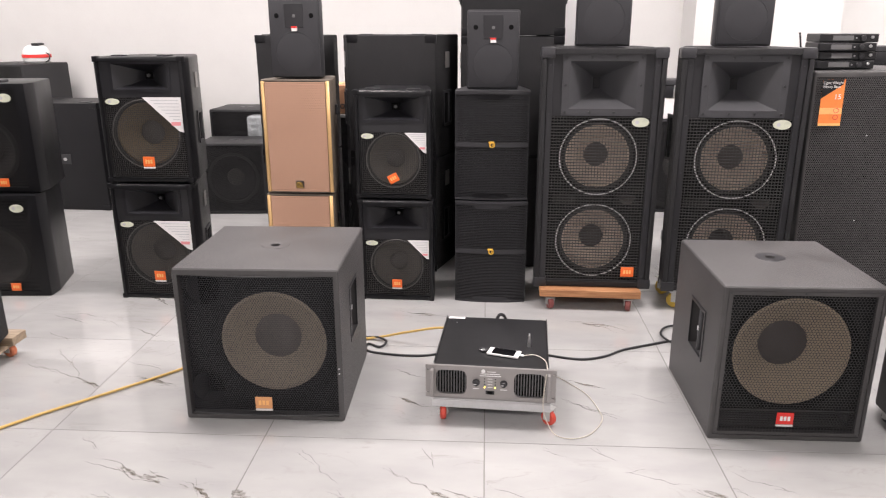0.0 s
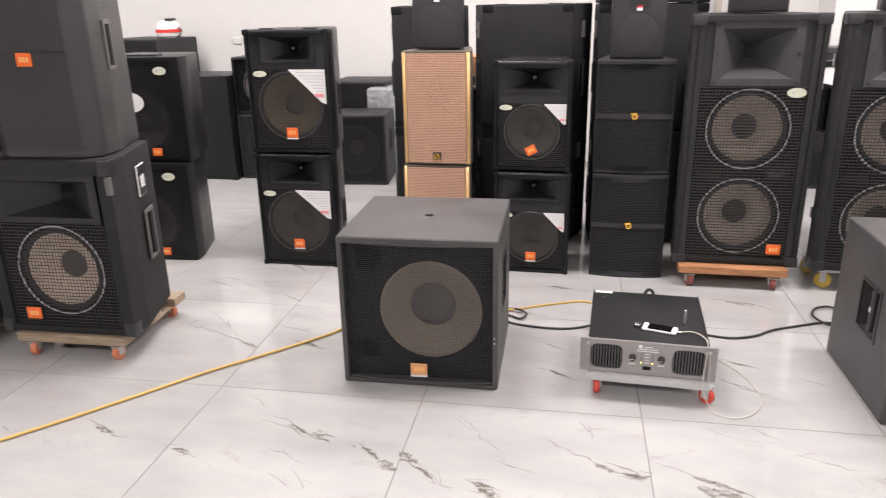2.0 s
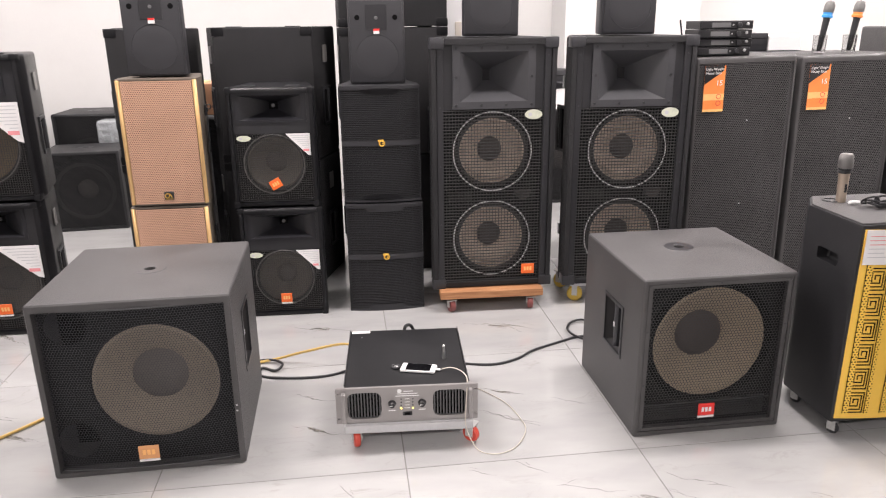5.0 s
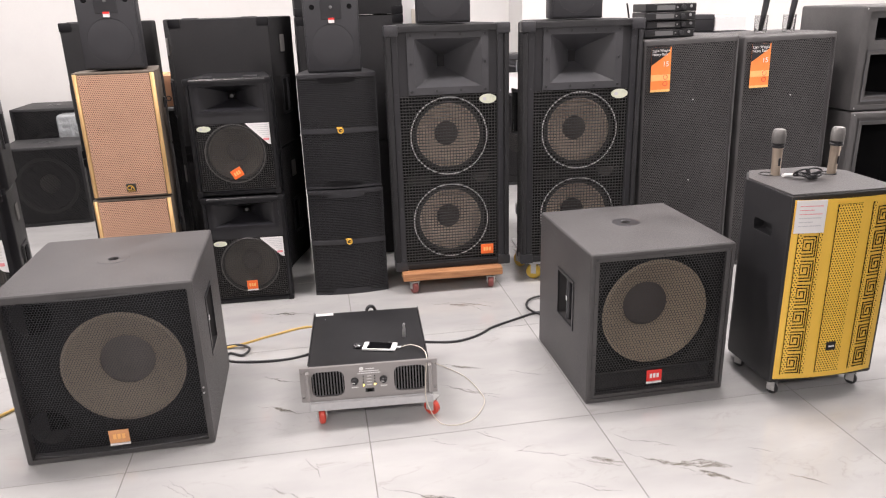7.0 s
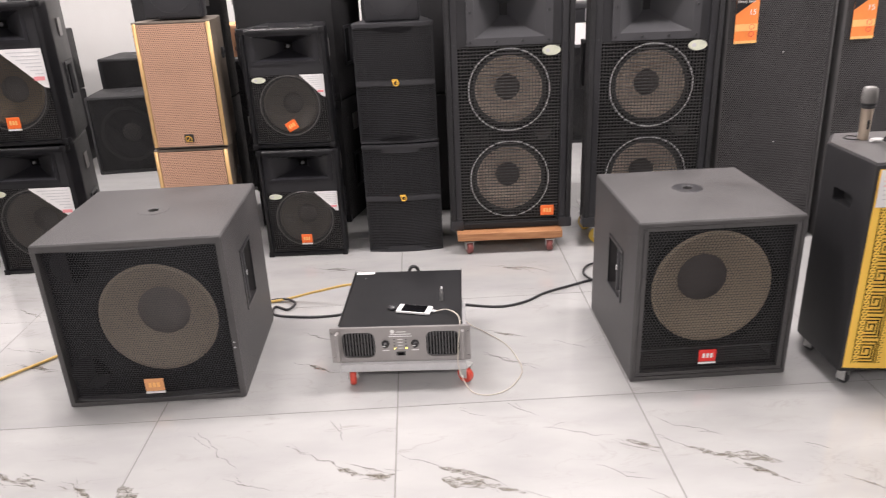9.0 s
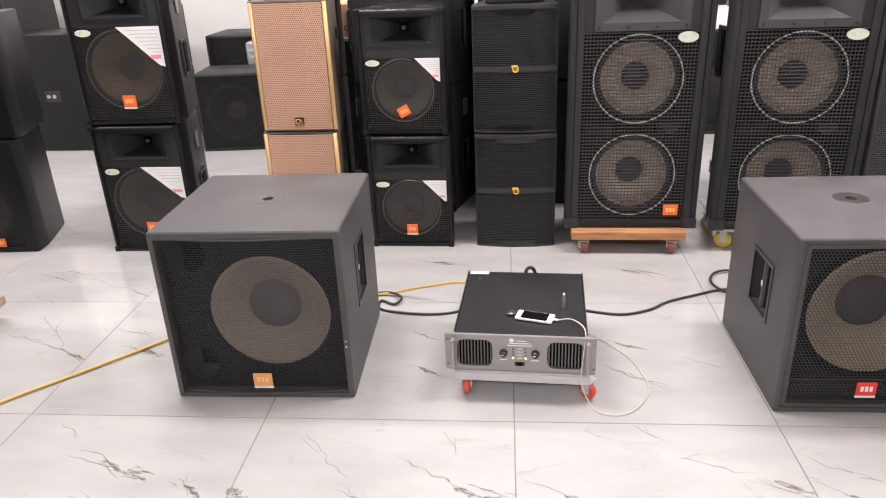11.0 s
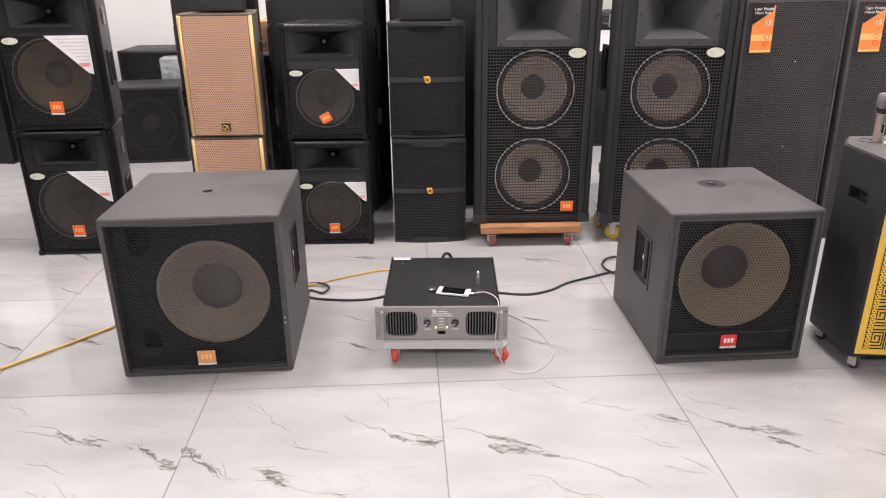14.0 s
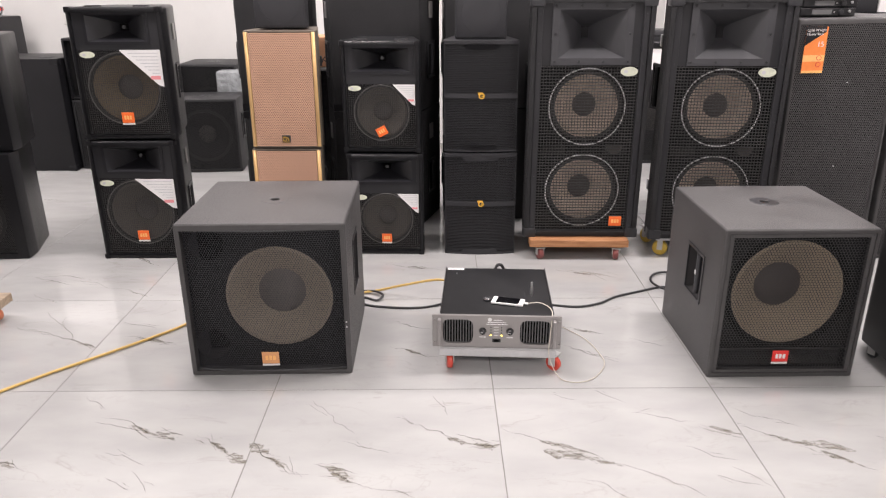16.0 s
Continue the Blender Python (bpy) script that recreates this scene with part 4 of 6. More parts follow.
def slotted_speaker(m):
    s = thing("pa_speaker", m, "black speaker with finely slotted front and gold emblem, stacked", "speaker", "black slotted speakers")
    w, h, d = 0.376, 0.556, 0.36
    front = [(w / 2 - w * i / 12, -0.022 * (1 - (i / 6 - 1) ** 2)) for i in range(13)]
    foot = [(-w / 2, 0.0)] + [(-x, y) for x, y in front[1:-1]] + [(w / 2, 0.0), (w / 2, 0.08), (0.13, d), (-0.13, d), (-w / 2, 0.08)]
    inner = [(x * 0.982, y + 0.014) for x, y in foot[:13]] + [(w / 2 * 0.982, 0.05), (-w / 2 * 0.982, 0.05)]
    part("body", carve(prism(foot, 0, h), [moved(prism([(x, y - 0.02) for x, y in inner], 0.010, h * 0.495), Matrix()), prism([(x, y - 0.02) for x, y in inner], h * 0.535, h - 0.016)]), PAINT_B, s)
    part("backing", box(-w / 2 + 0.012, w / 2 - 0.012, 0.024, 0.028, 0.02, h - 0.02), DARK, s)
    for z0, z1 in ((0.011, h * 0.497), (h * 0.533, h - 0.015)):
        part("grille", level_bars(-w / 2 + 0.003, w / 2 - 0.003, z0, z1, 0.005, 0.022, 0.0086), SLAT, s, "black slotted steel front")
    for z, k in ((h - 0.026, -1), (0.022, 1)):
        bm = sheet(-w * 0.28, w * 0.28, z - 0.012, z + 0.012, -0.0085, 0.0165, 12, 1)
        for v in bm.verts:
            if (v.co.z - z) * k > 0:
                v.co.x *= 0.86
        bmesh.ops.solidify(bm, geom=bm.faces[:], thickness=0.004)
        part("lip", bm, PAINT_B, s)
    e = part("emblem", torus(0.012, 0.0038, 28, 8, "y", None, (0.003, -0.024, h * 0.516)), GOLD_LOGO, s, "gold spiral emblem")
    part("emblem_tail", tube([(-0.008, -0.024, h * 0.516 + 0.006), (-0.014, -0.024, h * 0.516 + 0.015), (0.012, -0.024, h * 0.516 + 0.016)], 0.003, 6, 6), GOLD_LOGO, e)
    part("emblem_heart", disc_rod(0.0038, -0.028, -0.02, 14, "y", None, (0.006, 0, h * 0.516)), GOLD_LOGO, e)
    part("top_plate", prism([(x * 1.01, y * 1.05) for x, y in foot], h - 0.010, h + 0.001, 0.003, 1), PAINT_B, s)
    return s


n1 = slotted_speaker(pose(-0.018, 3.850, 0.0, 0, 0, 1.0))
copy_thing(n1, pose(-0.022, 3.862, 0.565, 0, 0, 0.5))


# ---- small wall monitors on top ----
def monitor(m):
    s = thing("monitor_speaker", m, "small charcoal two-way monitor with red and white badge", "speaker", "small monitors on top")
    w, h, d = 0.262, 0.385, 0.22
    part("body", prism(wedge(w, 0.19, d, 0.004), 0, h, 0.010, 2), PAINT_B, s)
    part("woofer_mound", lathe([(0.0, -0.0090), (0.06, -0.0088), (0.082, -0.0078), (0.094, -0.0062), (0.102, -0.0055)], 48, "y", None, (0, 0.004, 0.125)), PAINT_B, s)
    part("grille", box(-w / 2 + 0.008, w / 2 - 0.008, -0.002, 0.008, 0.008, h - 0.008, 0.004, 2), PAINT_B, s, "charcoal fine mesh front")
    part("ring", torus(0.100, 0.0012, 48, 6, "y", None, (0, -0.002, 0.125)), PAINT_B, s)
    hp = part("horn_panel", prism([(-0.05, -0.0035), (0.05, -0.0035), (0.05, 0.003), (-0.05, 0.003)], 0.245, 0.362, 0.002, 1), PLASTIC, s)
    part("tweeter", disc_rod(0.008, -0.006, -0.002, 20, "y", None, (0, 0, 0.300), 0.002), GREY_BOX, hp)
    for sx in (-1, 1):
        part("port", disc_rod(0.012, -0.0032, 0.0, 20, "y", None, (sx * 0.088, 0, 0.302)), DARK, s)
    b = part("badge", box(-0.014, 0.014, -0.008, -0.003, 0.228, 0.252, 0.001, 1), PAPER, s, "small red and white badge")
    part("badge_band", box(-0.014, 0.014, -0.0088, -0.0078, 0.243, 0.252), RED, b)
    return s


mo = monitor(pose(-0.025, 3.93, 1.123, 0, 0, 0))
copy_thing(mo, pose(-1.020, 3.875, 1.180, 0, 0, 1))
copy_thing(mo, pose(0.507, 3.87, 1.336, 0, 0, -1))
copy_thing(mo, pose(1.166, 3.86, 1.336, 0, 0, 0))


# ---- big double boxes on dollies ----
def big_double(m):
    s = thing("double_stage_speaker", m, "large black carpeted speaker with horn and two caged woofers", "speaker", "large double speakers on dollies")
    w, h, d, wb = 0.600, 1.215, 0.46, 0.42
    part("body", carve(prism(wedge(w, wb, d), 0, h, 0.014, 2), [box(-w / 2 + 0.026, w / 2 - 0.026, -0.05, 0.16, 0.03, h - 0.03)]), CARPET, s)
    a, b = -w / 2 + 0.027, w / 2 - 0.027
    hz, hw, hh = 1.040, 0.326, 0.228
    low = 0.888
    cs = [(-0.003, 0.685, 0.170), (-0.003, 0.250, 0.170)]
    part("baffle", plate_with_holes(a, b, 0.031, h - 0.031, 0.040, cs, [(-hw / 2, hw / 2, hz - hh / 2, hz + hh / 2), (-0.22, -0.10, 0.44, 0.49), (0.10, 0.22, 0.44, 0.49)]), DARK, s)
    part("horn_board", plate_with_holes(a, b, low, h - 0.031, 0.020, (), [(-hw / 2, hw / 2, hz - hh / 2, hz + hh / 2)]), PLASTIC, s)
    horn(s, 0, hz, hw, hh, 0.010, 0.155, (0.030, 0.048), HORN, 0.034, screws=1, shift=-0.015, plate=ZINC)
    for k, (x, z, r) in enumerate(cs):
        cone_driver(s, x, z, r, 0.045, 0.085, 0.36, CONE_G, cap_skin=CAP_D)
        part("ring", torus(0.191, 0.0034, 72, 6, "y", None, (x, 0.023, z)), CHROME, s, "bright metal ring")
    part("port_tube", disc_rod(0.04, 0.10, 0.14, 24, "y", None, (0.17, 0, 0.465)), CAP, s)
    # level wires drawn thicker, in place of the top light they catch
    part("grille", wire_grid(a + 0.030, b - 0.030, 0.036, low - 0.004, 0.018, 0.0152, 0.0014, 0.0021), WIRE, s, "black square wire grille")
    for sx in (-1, 1):
        st = part("side_strip", box(sx * (w / 2 - 0.043) - 0.016, sx * (w / 2 - 0.043) + 0.016, 0.008, 0.030, 0.032, h - 0.032, 0.003, 1), PLASTIC, s)
        for z in (0.06, 0.33, 0.62, 0.90, h - 0.08):
            part("screw", disc_rod(0.0045, 0.0055, 0.008, 10, "y", None, (sx * (w / 2 - 0.043), 0, z), 0.001), DARK_STEEL, st)
    for sx in (-1, 1):
        for z in (0.022, h - 0.022):
            part("corner_cap", box(sx * (w / 2 - 0.03) - 0.0335, sx * (w / 2 - 0.03) + 0.0335, -0.0035, 0.07, z - 0.0255, z + 0.0255, 0.008, 2), DARK_STEEL if z > 0.1 else PLASTIC, s)
    badge(s, 0.182, 0.085, 0.066, 0.052, 0.012, ORANGE, False)
    oval_sticker(s, 0.192, 0.862, 0.085, 0.046, 0.010)
    t = math.atan2((w - wb) / 2, d * 0.75)
    for o in (-1, 1):
        side_handle(s, o * ((w + wb) / 4 + 0.012), d * 0.62, h * 0.62, 0.11, 0.24, o, t)
        for k in range(2):
            part("latch", moved(box(-0.002, 0.006, -0.015, 0.015, -0.03, 0.03, 0.002, 1), Matrix.Translation((o * ((w + wb) / 4 + 0.03), d * 0.45, h * (0.2 + 0.62 * k)))), STEEL, s)
    return s


def wood_dolly(m, w, d, wheel, timber, high=0.115, r=0.033, group="dollies under the large speakers", label="wooden dolly on four swivel castors"):
    s = thing("wooden_dolly", m, label, "dolly", group)
    part("front_plank", box(-w / 2, w / 2, 0.0, 0.10, high - 0.038, high, 0.002, 1), timber, s)
    part("rear_plank", box(-w / 2, w / 2, d - 0.10, d, high - 0.038, high, 0.002, 1), timber, s)
    part("middle_plank", box(-w / 2, w / 2, d / 2 - 0.05, d / 2 + 0.05, high - 0.038, high, 0.002, 1), timber, s)
    for x in (-w * 0.40, w * 0.40):
        part("bearer", box(x - 0.03, x + 0.03, 0.02, d - 0.02, high - 0.046, high - 0.0385), timber, s)
    for i, (x, y) in enumerate(((-w * 0.39, 0.03), (w * 0.39, 0.03), (-w * 0.39, d - 0.05), (w * 0.39, d - 0.05))):
        caster(s, x, y, r, high - 0.0465, wheel, 0.028, (15, -12, 40, 75)[i])
    return s


bd = big_double(pose(0.515, 3.80, 0.115, 0, 0, 0.5))
copy_thing(bd, pose(1.172, 3.765, 0.115, 0, 0, -2.0))
wood_dolly(pose(0.505, 3.745, 0.0), 0.52, 0.46, BROWN_WHEEL, WOOD, 0.113)


def steel_dolly(m, w, d, wheel):
    s = thing("steel_dolly", m, "steel plate dolly with yellow wheels", "dolly", "dollies under the large speakers")
    part("platform", box(-w / 2, w / 2, 0, d, 0.098, 0.113, 0.002, 1), STEEL, s)
    for x, y, yaw in ((-w * 0.42, 0.06, 70), (w * 0.42, 0.06, 20), (-w * 0.47, d - 0.16, 30), (w * 0.42, d - 0.06, 0)):
        caster(s, x, y, 0.040, 0.098, wheel, 0.030, yaw)
    return s


steel_dolly(pose(1.17, 3.79, 0.0), 0.50, 0.42, YELLOW_WHEEL)


# ---- grey mesh-fronted towers with orange labels ----
def words(text, size, m, material, parent):
    cu = bpy.data.curves.new("lettering", "FONT")
    cu.body, cu.size, cu.extrude = text, size, 0.0003
    ob = new("temporary", cu)
    me = bpy.data.meshes.new_from_object(ob.evaluated_get(bpy.context.evaluated_depsgraph_get()))
    bpy.data.objects.remove(ob)
    bm = bmesh.new()
    bm.from_mesh(me)
    bm.transform(m @ Matrix.Rotation(radians(90), 4, "X"))
    return part("lettering", bm, material, parent, "", False)


def tower(m):
    s = thing("tower_speaker", m, "tall dark grey speaker with perforated front and orange label", "speaker", "tall mesh-fronted speakers")
    w, h, d = 0.502, 1.225, 0.46
    part("body", carve(prism(wedge(w, 0.40, d), 0, h, 0.016, 3), [box(-w / 2 + 0.014, w / 2 - 0.014, -0.05, 0.04, 0.014, h - 0.030)]), PAINT, s)
    part("backing", box(-w / 2 + 0.014, w / 2 - 0.014, 0.032, 0.036, 0.014, h - 0.03), DARK, s)
    part("grille", sheet(-w / 2 + 0.015, w / 2 - 0.015, 0.016, h - 0.032, 0.004, 0.008, 12, 1), MESH_O, s, "dark grey hexagonal steel mesh")
    for z in (0.5, 0.92):
        part("screw", disc_rod(0.0035, -0.004, 0.0, 10, "y", None, (0.02, -0.004, z), 0.001), STEEL, s)
    x0, x1, z0, z1 = -w / 2 + 0.040, -w / 2 + 0.142, h - 0.257, h - 0.040
    lb = part("label", box(x0, x1, -0.0062, -0.0055, z0, z1), LABEL_ORANGE, s, "orange product label with black corner")
    bm = bmesh.new()
    f = [bm.verts.new(p) for p in ((x0, -0.0066, z1), (x1 - 0.006, -0.0066, z1), (x1 - 0.008, -0.0066, z1 - 0.024), (x0, -0.0066, z1 - 0.088))]
    bm.faces.new(f)
    bmesh.ops.solidify(bm, geom=bm.faces[:], thickness=0.0003)
    part("black_corner", bm, PLASTIC, lb)
    part("pale_band", box(x0, x1, -0.0066, -0.0062, z0 + 0.055, z0 + 0.085), LABEL_LIGHT, lb)
    part("pale_foot", box(x0, x1, -0.0066, -0.0062, z0, z0 + 0.012), LABEL_LIGHT, lb)
    for z in (z0 + 0.04, z0 + 0.072):
        part("printed_ring", torus(0.011, 0.0013, 24, 4, "y", None, (x1 - 0.026, -0.0066, z)), RED, lb)
    words("Light Weight", 0.0172, Matrix.Translation((x0 + 0.004, -0.0072, z1 - 0.021)), PAPER, lb)
    words("Heavy Bass", 0.0172, Matrix.Translation((x0 + 0.004, -0.0072, z1 - 0.039)), PAPER, lb)
    words("15", 0.034, Matrix.Translation((x1 - 0.044, -0.0072, z1 - 0.092)), PAPER, lb)
    return s


tw = tower(pose(1.768, 3.80, 0.006, 0, -1.1, -1.0))
copy_thing(tw, pose(2.298, 3.79, 0.006, 0, -1.2, -1.5))


def receiver(m):
    s = thing("wireless_receiver", m, "black half-rack wireless microphone receiver in a stack", "receiver", "stacked wireless receivers")
    part("case", box(-0.132, 0.132, 0.0, 0.17, 0.0, 0.038, 0.003, 1), PLASTIC, s)
    part("front_panel", box(-0.129, 0.129, -0.004, -0.0002, 0.002, 0.036, 0.002, 1), AMP_BLACK, s)
    part("display", box(-0.075, 0.018, -0.0048, -0.004, 0.008, 0.030), GREY_BOX, s, "dim grey display window")
    part("knob", disc_rod(0.012, -0.014, -0.004, 20, "y", None, (0.060, 0, 0.019), 0.002), PLASTIC, s)
    part("knob", disc_rod(0.007, -0.012, -0.004, 16, "y", None, (0.100, 0, 0.023), 0.002), STEEL, s)
    part("button", disc_rod(0.004, -0.007, -0.004, 12, "y", None, (0.030, 0, 0.019)), STEEL, s)
    return s


rx = receiver(pose(1.642, 3.85, 1.234, 0, 0, -1))
for k, dx in ((1, 0.008), (2, -0.003), (3, 0.002)):
    copy_thing(rx, pose(1.642 + dx, 3.845 + dx, 1.234 + 0.0405 * k, 0, 0, -1 + dx * 100))
ant = thing("antenna", pose(1.475, 3.95, 1.234), "thin black stub antenna leaning beside the receivers", "antenna")
part("rod", tube([(0.01, 0, 0.0), (0.0, 0, 0.06), (-0.02, 0, 0.165)], 0.0045, 8), PLASTIC, ant)


def mic(m, label, group=""):
    s = thing("wireless_microphone", m, label, "microphone", group)
    part("handle", lathe([(0, 0), (0.0145, 0), (0.016, 0.004), (0.0165, 0.06), (0.0185, 0.118), (0.021, 0.122)], 28, "z"), CHAMPAGNE, s, "champagne metal handle")
    part("collar", lathe([(0.021, 0.122), (0.0235, 0.124), (0.0235, 0.130), (0.021, 0.132), (0.0225, 0.134), (0.0235, 0.140)], 28, "z"), PLASTIC, s)
    part("head", lathe([(0.0235, 0.140), (0.0245, 0.146), (0.0245, 0.168), (0.0225, 0.184), (0.018, 0.190), (0.0, 0.192)], 28, "z"), MIC_MESH, s, "grey steel mesh head")
    part("switch", box(-0.004, 0.004, -0.021, -0.015, 0.055, 0.085, 0.002, 1), PLASTIC, s)
    return s


# ---- yellow-fronted trolley speaker ----
def trolley(m):
    s = thing("trolley_speaker", m, "black trolley speaker with yellow Greek-key grille and price leaflet", "speaker")
    w, h, d, z0 = 0.420, 0.775, 0.39, 0.065
    foot = [(-w / 2, 0.0), (w / 2, 0.0), (w / 2, 0.28), (w / 2 - 0.07, d), (-w / 2 + 0.07, d), (-w / 2, 0.28)]
    part("body", carve(prism(foot, z0, h, 0.012, 2), [box(-w / 2 + 0.02, w / 2 - 0.02, -0.05, 0.03, z0 + 0.02, h - 0.02),
         box(-w / 2 - 0.05, -w / 2 + 0.045, 0.09, 0.20, h - 0.17, h - 0.125, 0.012, 3)]), VINYL_M, s)
    part("backing", box(-w / 2 + 0.02, w / 2 - 0.02, 0.022, 0.026, z0 + 0.02, h - 0.02), DARK, s)
    part("top_panel", prism([(x * 0.97, 0.008 + y * 0.955) for x, y in foot], h - 0.002, h + 0.004, 0.002, 1), PAINT, s)
    a = w / 2 - 0.012

    def bow(x):
        return -0.004 - 0.020 * (1 - (x / a) ** 2)

    def strip(x0, x1, za, zb, lift=0.0, n=3):
        b = bmesh.new()
        g = [[b.verts.new((x0 + (x1 - x0) * i / n, bow(x0 + (x1 - x0) * i / n) - lift, z)) for i in range(n + 1)] for z in (za, zb)]
        for i in range(n):
            b.faces.new((g[0][i], g[0][i + 1], g[1][i + 1], g[1][i]))
        return b
    bm = None
    zl, zh = z0 + 0.018, h - 0.014
    gr = part("grille", moved(strip(-a, a, zl, zh, -0.004, 24), Matrix()), YELLOW_SHEET, s, "yellow metal front with Greek-key pattern")
    for x0, x1 in ((-a + 0.022, -a + 0.040), (-0.104, -0.088), (-0.048, 0.048), (0.088, 0.104), (a - 0.040, a - 0.022)):
        part("perforated_band", strip(x0, x1, zl + 0.02, zh - 0.02, 0.002, 4), MESH_Y, gr)
        part("band_shade", strip(x0, x1, zl + 0.02, zh - 0.02, -0.002, 4), DARK, gr)
    n = 7
    step = (zh - zl - 0.05) / n
    for sx in (-1, 1):
        for k in range(n):
            z = zl + 0.025 + k * step
            q = step * 0.90
            cx = sx * 0.139
            key = [(-0.5, 0.0), (0.5, 0.0), (0.5, 0.92), (-0.42, 0.92), (-0.42, 0.14), (0.36, 0.14), (0.36, 0.78), (-0.26, 0.78), (-0.26, 0.30), (0.20, 0.30), (0.20, 0.62), (-0.08, 0.62), (-0.08, 0.46)]
            bm = None
            for (u0, v0), (u1, v1) in zip(key, key[1:]):
                x0, x1 = sorted((cx + u0 * 0.058, cx + u1 * 0.058))
                za, zb = sorted((z + v0 * q, z + v1 * q))
                count = max(1, round((x1 - x0 + zb - za) / 0.0046))
                for j in range(count + 1):
                    px, pz = x0 + (x1 - x0) * j / count, za + (zb - za) * j / count
                    y = bow(px)
                    bm = box(px - 0.0016, px + 0.0016, y + 0.001, y + 0.0034, pz - 0.0016, pz + 0.0016, bm=bm)
            part("key_slot", bm, DARK, gr)
    lf = part("leaflet", moved(box(-0.053, 0.053, -0.001, 0.0, -0.058, 0.058), Matrix.Translation((-0.148, -0.020, h - 0.070)) @ Matrix.Rotation(radians(-7), 4, "Z")), PAPER, s, "white and pink paper leaflet")
    for k in range(6):
        part("print_line", moved(box(-0.040, 0.040 - 0.03 * (k % 3 == 1), -0.0018, -0.001, 0.036 - k * 0.014, 0.0385 - k * 0.014), Matrix.Translation((-0.148, -0.020, h - 0.070)) @ Matrix.Rotation(radians(-7), 4, "Z")), PINK_INK if k < 3 else INK, lf)
    em = part("emblem", box(-0.018, 0.018, bow(0) - 0.006, bow(0) - 0.001, z0 + 0.128, z0 + 0.160, 0.001, 1), PLASTIC, s)
    part("emblem_mark", box(-0.011, 0.011, bow(0) - 0.0068, bow(0) - 0.006, z0 + 0.141, z0 + 0.147), WHITE_PL, em)
    for x in (-0.165, 0.165):
        for y in (0.04, 0.26):
            caster(s, x, y, 0.022, z0, PLASTIC, 0.018, 30)
    for x in (-0.11, 0.11):
        part("mic_holder", lathe([(0.030, 0.0), (0.030, 0.003), (0.024, 0.004), (0.024, 0.0)], 28, "z", None, (x, 0.28 - x * 0.25, h + 0.003)), PLASTIC, s)
    return s


TR = pose(1.677, 2.452, 0.0, 0, 0, 1.5)
trolley(TR)
mic(TR @ pose(-0.088, 0.285, 0.779 - 0.018, 0, -1.0, 0), "champagne wireless microphone standing in the trolley speaker's top", "microphones")
mic(TR @ pose(0.118, 0.25, 0.779 - 0.016, 1.0, 1.5, 20), "champagne wireless microphone standing in the trolley speaker's top", "microphones")
coil = thing("coiled_cable", TR @ pose(-0.02, 0.19, 0.783), "coiled black mains cable with white plug on the trolley speaker", "cable")
for k in range(6):
    o = 1 if k % 2 else -1
    R, lift = 0.021 + 0.003 * (k // 2), 0.008 + 0.009 * (k // 2)
    pts = [(o * (R + R * math.cos(a)), 0.020 * math.sin(a) + 0.004 * (k - 3), 0.006 + lift * (1 + math.cos(a + 0.4 * k)) / 1.6) for a in [2 * math.pi * i / 12 for i in range(13)]]
    part("loop", tube(pts, 0.0034, 6, 3), BLACK_CABLE, coil)
part("tie", torus(0.010, 0.004, 16, 6, "x", None, (0, 0, 0.014)), PLASTIC, coil)
part("plug", box(-0.016, 0.018, -0.030, -0.012, 0.0, 0.018, 0.005, 2), PLASTIC, coil)
part("white_lead", tube([(-0.035, 0.035, 0.006), (-0.055, 0.045, 0.006), (-0.075, 0.04, 0.006)], 0.0065, 6), WHITE_PL, coil)


# ---- tall pair at the front right, seen from its side ----
def side_box(m, w, d, h, label, material=CARPET, handle=True):
    s = thing("cabinet_speaker", m, label, "speaker", "black cabinet speakers")
    part("body", carve(box(-w / 2, w / 2, 0, d, 0, h, 0.014, 2), [box(-w / 2 + 0.02, w / 2 - 0.02, -0.05, 0.02, 0.02, h - 0.02)]), material, s)
    part("grille", sheet(-w / 2 + 0.021, w / 2 - 0.021, 0.021, h - 0.021, 0.006), MESH_S, s)
    part("backing", box(-w / 2 + 0.02, w / 2 - 0.02, 0.014, 0.018, 0.02, h - 0.02), DARK, s)
    if handle:
        for o in (-1, 1):
            side_handle(s, o * (w / 2 + 0.001), d * 0.45, h * 0.58, 0.13, 0.20, o)
            for z in (0.05, h - 0.05):
                part("screw", disc_rod(0.004, -0.001, 0.002, 10, "x", None, (o * w / 2, d * 0.1, z)), STEEL, s)
    return s


side_box(pose(2.15, 1.72, 0.0), 0.58, 0.55, 0.53, "black cabinet speaker at the bottom of a stack")
side_box(pose(2.15, 1.72, 0.534), 0.58, 0.55, 0.80, "tall black cabinet speaker on top of another", VINYL)


